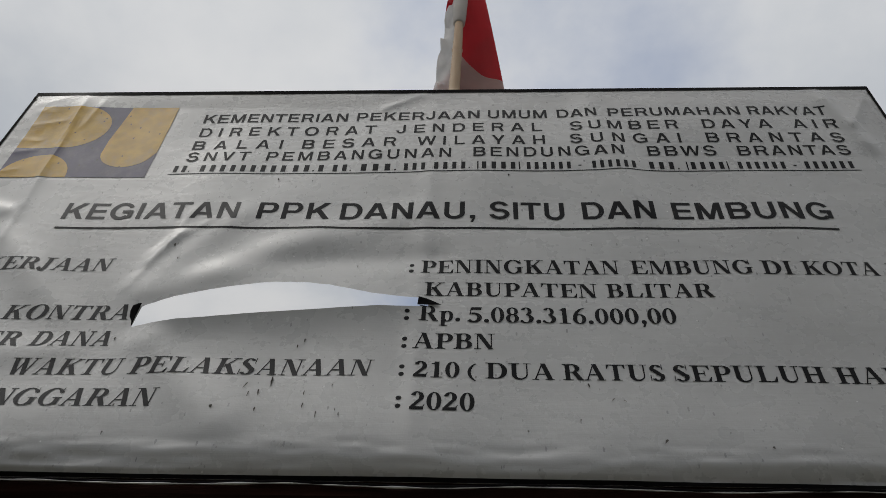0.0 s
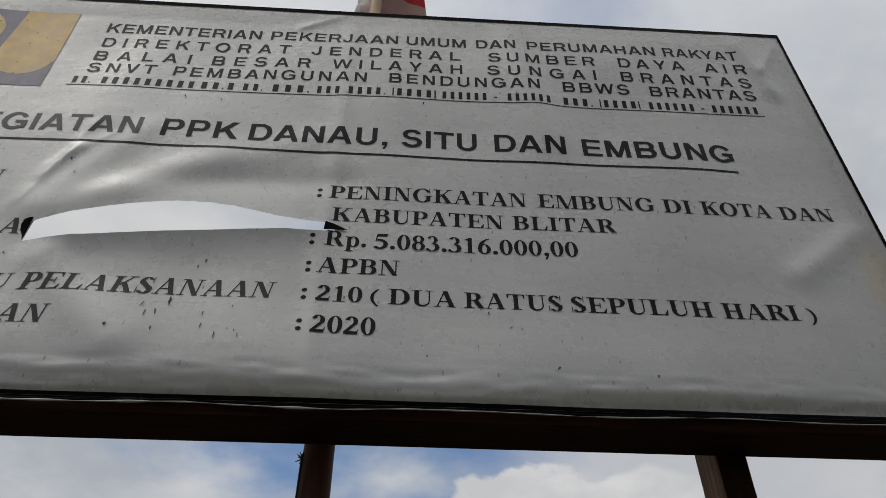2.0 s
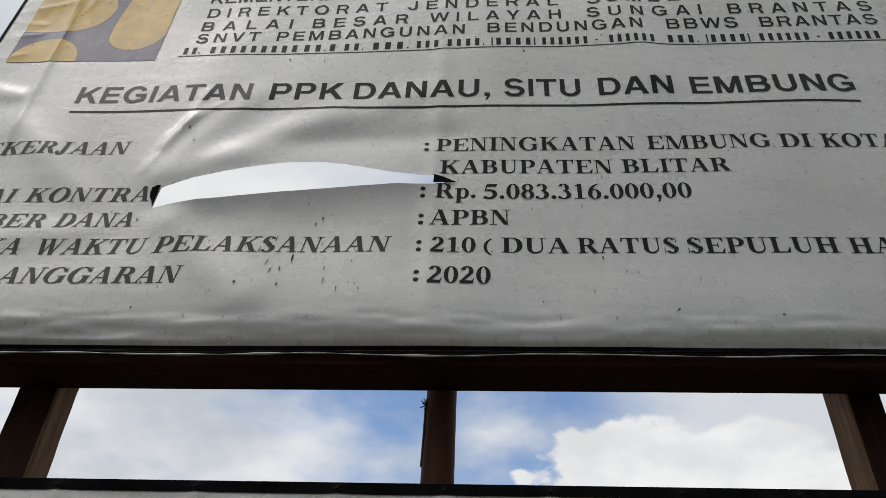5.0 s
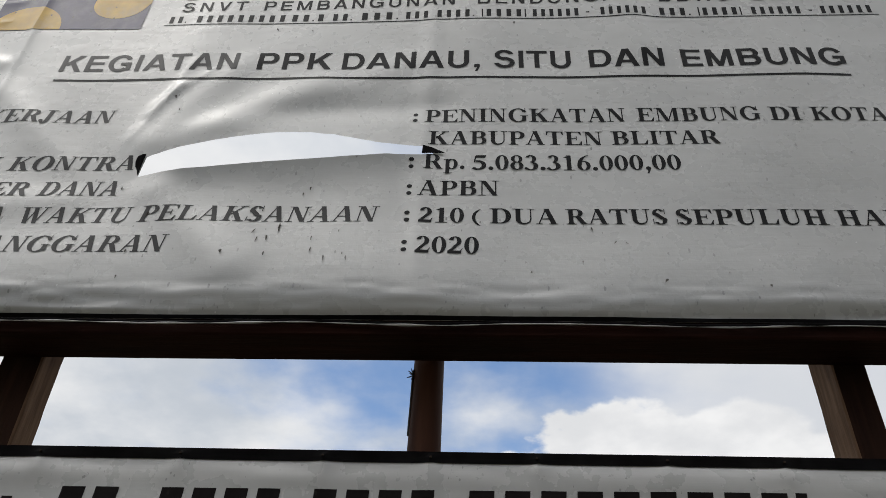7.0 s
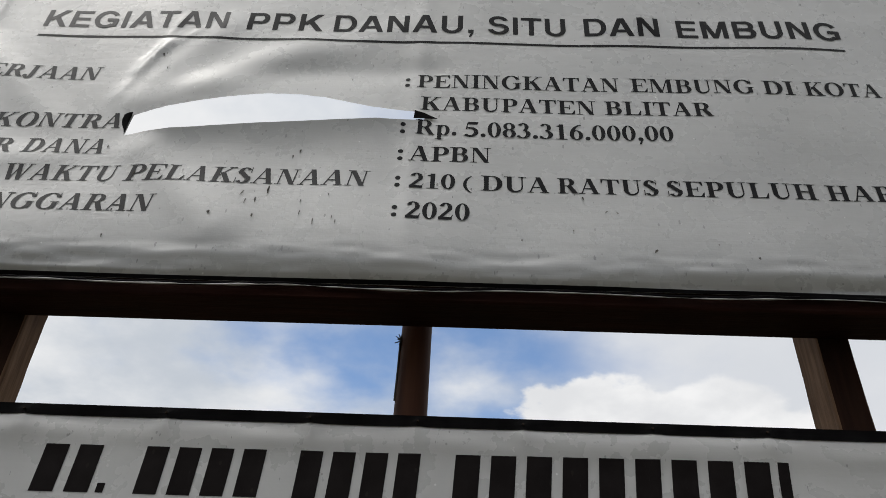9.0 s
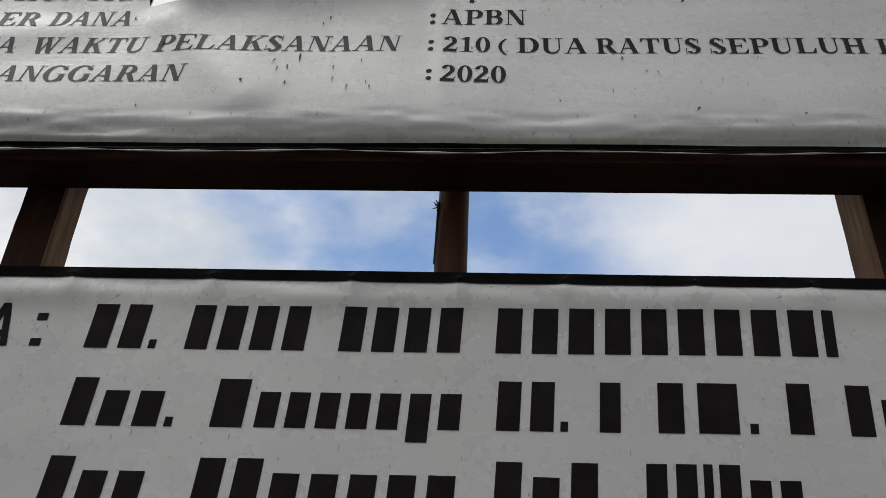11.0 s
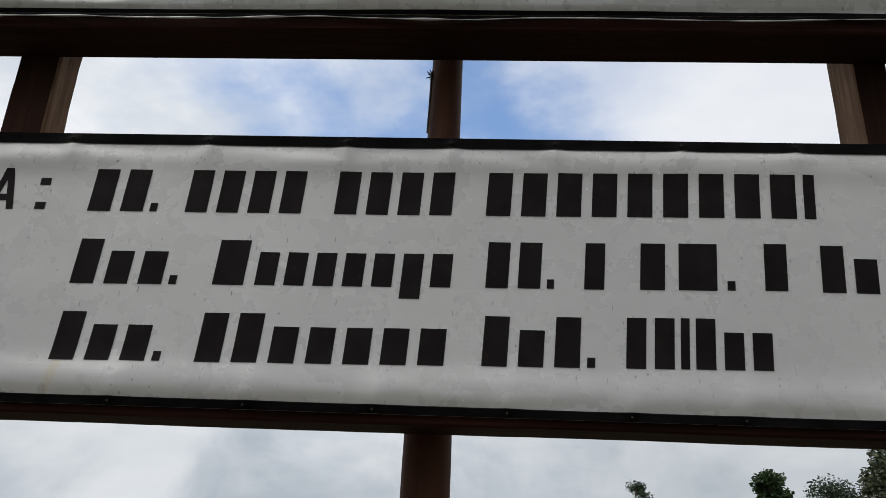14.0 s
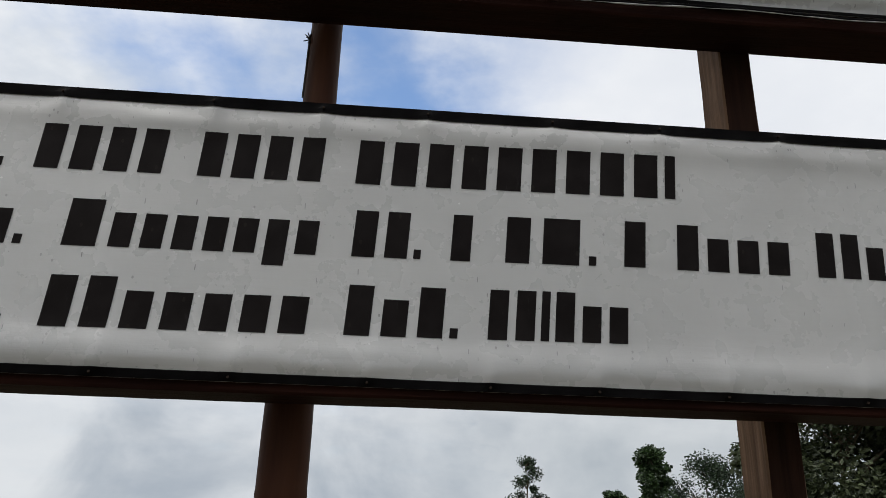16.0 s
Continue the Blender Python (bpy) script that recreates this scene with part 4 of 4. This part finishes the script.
# white hem edge, unevenly widened: the glossy hem's highlight is put into this strip
pts = [(x, y - 0.003, z - 0.005) for x, y, z in pts]
part("hem_lip", tube(pts, [max(0.0004, (0.0018 + 0.0034 * noise.noise((i * 0.13, 9, 5))) * (1.25 - 0.7 * i / n)) for i in range(n + 1)], 6), VINYL_UP, banner, "white edge of the hem, widened to stand in for its highlight", True)

# larger smears and drips of dirt
HIGH_MARKS = [
    (-0.358, 2.944, 0.03, 0, 0.0035),
    (-0.419, 2.931, 0.022, 25, 0.0025),
    (-0.301, 3.079, 0.014, 5, 0.0035),
    (-0.202, 3.362, 0.011, 0, 0.002),
    (-0.738, 3.438, 0.014, -10, 0.004),
    (-0.792, 3.084, 0.013, 0, 0.003),
    (-0.697, 2.988, 0.02, 12, 0.004),
    (0.395, 2.95, 0.016, -15, 0.003),
    (0.446, 2.906, 0.014, 40, 0.002),
    (0.473, 2.903, 0.01, -45, 0.002),
    (0.227, 3.767, 0.013, 0, 0.004),
    (-0.499, 3.756, 0.016, -20, 0.0035),
    (-0.389, 3.747, 0.01, 0, 0.003),
    (-0.714, 3.383, 0.011, -10, 0.003),
    (-0.211, 2.934, 0.01, 0, 0.002),
    (-0.407, 2.905, 0.02, 10, 0.0022),
    (-0.383, 2.91, 0.022, -4, 0.0024),
    (-0.275, 2.91, 0.018, 0, 0.0022),
    (-0.317, 3.06, 0.014, 0, 0.0026),
]
LOW_MARKS = [
    (-0.194, 2.86, 0.01, 0, 0.002),
    (-0.482, 2.861, 0.013, -5, 0.0045),
    (-0.381, 2.859, 0.013, 0, 0.003),
    (0.547, 2.789, 0.016, 35, 0.0035),
    (0.773, 2.774, 0.008, 0, 0.0045),
    (0.247, 2.814, 0.008, 0, 0.003),
    (0.366, 2.846, 0.007, 0, 0.003),
    (-0.717, 2.792, 0.012, 0, 0.003),
    (-0.717, 2.87, 0.01, 0, 0.003),
    (0.69, 2.813, 0.006, 0, 0.0025),
    (-0.272, 2.872, 0.02, 4, 0.0022),
    (-0.237, 2.845, 0.022, 0, 0.0024),
    (-0.184, 2.845, 0.018, -6, 0.0022),
]
for x, z, length, tilt, wide in HIGH_MARKS + LOW_MARKS:
    bm = bmesh.new()
    rnd = random.Random(int(x * 1000) + int(z * 7000))
    ring = []
    for k in range(10):
        t = math.tau * k / 10
        u, v = math.cos(t) * wide * 0.7 * rnd.uniform(0.6, 1.2) * (1.3 if math.sin(t) > 0 else 0.7), math.sin(t) * length * 0.5 * rnd.uniform(0.75, 1.1)
        ring.append(bm.verts.new((x + u * math.cos(radians(tilt)) + v * math.sin(radians(tilt)), 0, z - u * math.sin(radians(tilt)) + v * math.cos(radians(tilt)))))
    bm.faces.new(ring)
    lettering(bm, DIRT, hang_up, banner, "dark smear of dirt", 0.0024, "dirt_mark")

# flaps at the two ends of the tear, their shade put into black colour
def flap(points):
    bm = bmesh.new()
    face = bm.faces.new([bm.verts.new((x, hang_up(x, z) - 0.004, z)) for x, z in points])
    bmesh.ops.triangulate(bm, faces=[face])
    part("torn_flap", bm, BORDER, banner, "torn flap folded back, coloured black for its shade")


flap([(HOLE_L + a1 * 0.48, z) for a1, z in ((0.002, 3.123), (-0.012, 3.145), (-0.030, 3.160), (-0.022, 3.169), (-0.038, 3.178), (-0.024, 3.186), (-0.034, 3.196), (-0.010, 3.203), (0.012, 3.204), (0.004, 3.170))])
flap([(HOLE_R - 0.030, 3.208), (HOLE_R - 0.028, 3.240), (HOLE_R - 0.004, 3.232), (HOLE_R + 0.034, 3.211)])

# ---- the small banner ----
small = part("small_banner", sheet(XL, XR, LOW_B, LOW_T, hang_low, 300, 70), VINYL_LOW, smooth=True)
tagged(small, "narrow white vinyl banner nailed on its frame, heavy black printing", "banner")
lettering(bars([("cc.", -0.698, -0.543, 2.206, 2.207), ("cccc", -0.499, -0.248, 2.207, 2.209), ("cccc", -0.201, 0.049, 2.209, 2.211), ("ccccccccci", 0.096, 0.738, 2.211, 2.216)], 0.093, 0.70, 0.06), INK_LOW, hang_low, small, name="text_bar")
lettering(bars([("cxx.", -0.7, -0.478, 2.053, 2.055), ("wxxxxxpx", -0.424, 0.051, 2.056, 2.062), ("cc.", 0.099, 0.239, 2.063, 2.065), ("c", 0.284, 0.337, 2.065, 2.066), ("cw.", 0.385, 0.572, 2.066, 2.069), ("c", 0.614, 0.673, 2.07, 2.07), ("cxxx", 0.717, 0.959, 2.069, 2.07), ("cdx", 0.998, 1.15, 2.069, 2.069)], 0.093, 0.70, 0.06), INK_LOW, hang_low, small, name="text_bar")
lettering(bars([("cxx.", -0.704, -0.482, 1.902, 1.905), ("cdxxxxx", -0.431, 0.046, 1.905, 1.912), ("cxd.", 0.094, 0.311, 1.913, 1.917), ("cdidxx", 0.355, 0.63, 1.917, 1.921)], 0.095, 0.70, 0.06), INK_LOW, hang_low, small, name="text_bar")
lettering(words([("NA", -0.965, -0.842, 2.207, 2.207)], 0.092, slant=0.06), INK_LOW, hang_low, small)
for z in (2.208, 2.262):
    lettering(rule(-0.798, -0.776, z, z, 0.016), INK_LOW, hang_low, small, name="text_bar")
for x0, x1, z0, z1 in ((XL, XR, LOW_T - 0.024, LOW_T), (XL, XR, LOW_B, LOW_B + 0.016), (XL, XL + 0.016, LOW_B + 0.016, LOW_T - 0.024), (XR - 0.016, XR, LOW_B + 0.016, LOW_T - 0.024)):
    lettering(rule(x0, x1, z0, z0, z1 - z0), BORDER, hang_low, small, "black printed border", 0.0016, "border")


def nail_mesh():
    bm = bmesh.new()
    bmesh.ops.create_cone(bm, cap_ends=True, segments=10, radius1=0.0028, radius2=0.0022, depth=0.0022, matrix=Matrix.Rotation(radians(90), 4, "X"))
    bmesh.ops.create_cone(bm, cap_ends=True, segments=6, radius1=0.0012, radius2=0.0014, depth=0.022, matrix=Matrix.Translation((0, 0.011, 0)) @ Matrix.Rotation(radians(90), 4, "X"))
    me = bpy.data.meshes.new("nail")
    bm.to_mesh(me)
    bm.free()
    me.materials.append(NAIL.m)
    return me


NAIL_MESH = nail_mesh()
for xs, z in ((NAILS_TOP, 2.3685), (NAILS_LOW, 1.829)):
    for x in xs:
        ob = new("nail", NAIL_MESH)
        ob.parent = small
        ob.location = (x, hang_low(x, z) - 0.0045, z)

for x in (XL + 0.006, XR - 0.006):
    for z in (4.24, 3.83, 3.55, 3.27, 2.99, 2.76):
        ob = new("nail", NAIL_MESH)
        ob.parent = banner
        ob.location = (x, hang_up(x, z) - 0.0045, z)
        ob.scale = (1.5, 1.5, 1.5)

# ---- the flag ----
def flag_point(s, h):
    """s runs along the drooping cloth from its left edge to its right edge, h downwards."""
    wide = 0.093 + 0.122 * (h - 0.143)
    x = 0.0665 + 0.037 * (h - 0.143) + (s - 0.5) * 2.0 * wide + 0.006 * math.sin(7 * s + 3 * h) + 0.004 * math.sin(47 * h) * max(0, 0.3 - s) / 0.3
    y = 0.240 + 0.006 * math.sin(9.5 * s + 2.2 * h) + 0.002 * math.sin(21 * s - 3 * h) + 0.070 * math.sin(26 * h + 11 * s) * max(0, 0.3 - s) + 0.050 * math.sin(63 * h - 17 * s) * max(0, 0.25 - s)
    z = 5.75 - 1.75 * h
    return (x, y, z)


def red_foot(s):
    """Where the red half ends, further down towards the free edge."""
    return 0.460 + 0.220 * (s - 0.45) + 0.02 * math.sin(math.pi * (s - 0.45) / 0.55)


def red_head(s):
    return max(0.0, 0.215 - 0.6 * s)


def flag_web(bm, back, ns, nh, s0, s1, head, foot, shade):
    """One web of the cloth, from s0 to s1 and from its head line down to its foot line."""
    grid = []
    for j in range(nh + 1):
        row = []
        for i in range(ns + 1):
            s = s0 + (s1 - s0) * i / ns
            row.append(bm.verts.new(Vector(flag_point(s, head(s) + (foot(s) - head(s)) * j / nh)) + Vector(back)))
        grid.append(row)
    for j in range(nh):
        for i in range(ns):
            bm.faces.new((grid[j][i], grid[j + 1][i], grid[j + 1][i + 1], grid[j][i + 1])).material_index = shade


bm = bmesh.new()
SPLIT = 0.36
flag_web(bm, (0, 0, 0), 44, 160, 0.0, SPLIT, red_head, lambda s: 1.0, 1)
flag_web(bm, (0, 0, 0), 44, 24, 0.0, SPLIT, lambda s: -0.02, red_head, 0)
flag_web(bm, (0, 0, 0), 40, 80, SPLIT, 1.0, lambda s: 0.0, red_foot, 0)
flag_web(bm, (0, 0, 0), 40, 80, SPLIT, 1.0, red_foot, lambda s: 1.0, 2)
# the red half folded behind the white one
flag_web(bm, (0, 0.014, 0), 60, 80, 0.03, 0.985, lambda s: 0.44 + 0.30 * (0.55 - s), lambda s: 0.99, 0)
flag = part("flag", bm, (RED, WHITE, PINK), smooth=True)
tagged(flag, "drooping red and white cloth flag tied on the bamboo pole", "flag")
pts = [(0.003 + 0.005 * (z - 1.8) + 0.0085 * (z - 2.65), 0.180, z) for z in (5.14, 5.15, 5.24, 5.35, 5.5, 5.62)]
part("sleeve", tube(pts, [0.024, 0.027, 0.031, 0.033, 0.035, 0.030], 16), WHITE, flag, "white cloth sleeve round the pole", True)


# ---- trees behind ----
def tree(az, dist, height, crown_low, spread, leaf_size, leaves, mat, seed, label, clumps=26, shape=1.0):
    """A tree with tapered trunk, limbs and a ragged crown of single leaves; az in degrees from straight ahead."""
    rnd = random.Random(seed)
    a1 = radians(az)
    base = Vector((0.17 + dist * math.sin(a1), -1.38 + dist * math.cos(a1), 0))
    root = empty("tree", base, label, "tree", "trees behind the signboard")
    top = height * 0.9
    lean = (rnd.uniform(-0.2, 0.2), rnd.uniform(-0.2, 0.2))
    def stem(z):
        return Vector((lean[0] * (z / top) ** 2 + 0.08 * math.sin(z * 1.3 + seed), lean[1] * (z / top) ** 2, z))
    part("trunk", tube([stem(top * i / 12 - 0.15) for i in range(13)], [0.012 * height * (1.15 - i / 12) + 0.012 for i in range(13)], 8), BARK, root, smooth=True)
    ends = []
    for k in range(clumps):
        z = crown_low + (height - crown_low) * ((k + rnd.random()) / clumps)
        q = (z - crown_low) / (height - crown_low)
        reach = spread * (0.30 + 0.70 * (1 - q) ** shape) * rnd.uniform(0.45, 1.1) * (1 if q > 0.12 else 0.8)
        turn = rnd.uniform(0, math.tau)
        start = stem(min(top * 0.97, max(0.3, z - reach * 0.7)))
        end = stem(min(top, z)) + Vector((math.cos(turn) * reach, math.sin(turn) * reach, rnd.uniform(0, 0.12) * height * 0.2))
        end.z = min(end.z, height)
        ends.append((end, rnd.uniform(0.6, 1.15)))
        if k % 2 == 0:
            m1 = start.lerp(end, 0.5) + Vector((0, 0, 0.06 * reach))
            part("limb", tube([start, m1, end], [0.006 * height + 0.008, 0.004 * height + 0.005, 0.005], 6), BARK, root, smooth=True)
    bm = bmesh.new()
    size = spread * 0.34
    for k in range(leaves):
        c, g = ends[rnd.randrange(len(ends))]
        d = Vector((rnd.gauss(0, 1), rnd.gauss(0, 1), rnd.gauss(0, 0.8))).normalized() * size * g * rnd.random() ** 0.45
        p = c + d
        u = Vector((rnd.gauss(0, 1), rnd.gauss(0, 1), rnd.gauss(0, 0.6) - 0.3)).normalized()
        w = u.cross(Vector((rnd.gauss(0, 1), rnd.gauss(0, 1), rnd.gauss(0, 1)))).normalized()
        n1 = u.cross(w)
        l = leaf_size * rnd.uniform(0.6, 1.3)
        v0, v1, v2, v3 = p, p + u * l * 0.5 + w * l * 0.26 + n1 * l * 0.06, p + u * l, p + u * l * 0.5 - w * l * 0.26 + n1 * l * 0.06
        q = [bm.verts.new(v) for v in (v0, v1, v2, v3)]
        bm.faces.new((q[0], q[1], q[2]))
        bm.faces.new((q[0], q[2], q[3]))
    part("crown", bm, mat, root)
    return root


tree(19.3, 38, 6.4, 2.2, 0.9, 0.16, 13000, LEAF_A, 3, "broad-leaved green tree with a rounded tufted top", 70, 0.5)
tree(16.2, 41, 4.6, 2.0, 1.0, 0.15, 5000, LEAF_A, 9, "low bushy green tree", 16)
tree(22.6, 40, 6.0, 2.2, 2.2, 0.14, 9000, LEAF_B, 5, "feathery grey-green tree with an open crown", 24, 0.7)
tree(25.0, 43, 5.3, 2.0, 1.3, 0.12, 5000, LEAF_B, 15, "feathery grey-green tree with an open crown", 22, 0.8)
tree(10.5, 70, 9.6, 3.0, 1.7, 0.20, 5000, LEAF_B, 6, "slender grey-green tree far off", 22, 0.8)
tree(13.4, 75, 5.6, 3.0, 1.2, 0.26, 1300, LEAF_B, 8, "low tree far off", 14)
tree(31.0, 17, 5.4, 1.2, 1.75, 0.12, 52000, LEAF_C, 7, "dense tall shrub with mottled green foliage", 60, 0.35)
tree(36.5, 18, 5.6, 1.2, 1.8, 0.12, 30000, LEAF_C, 12, "dense tall shrub with mottled green foliage", 46, 0.35)
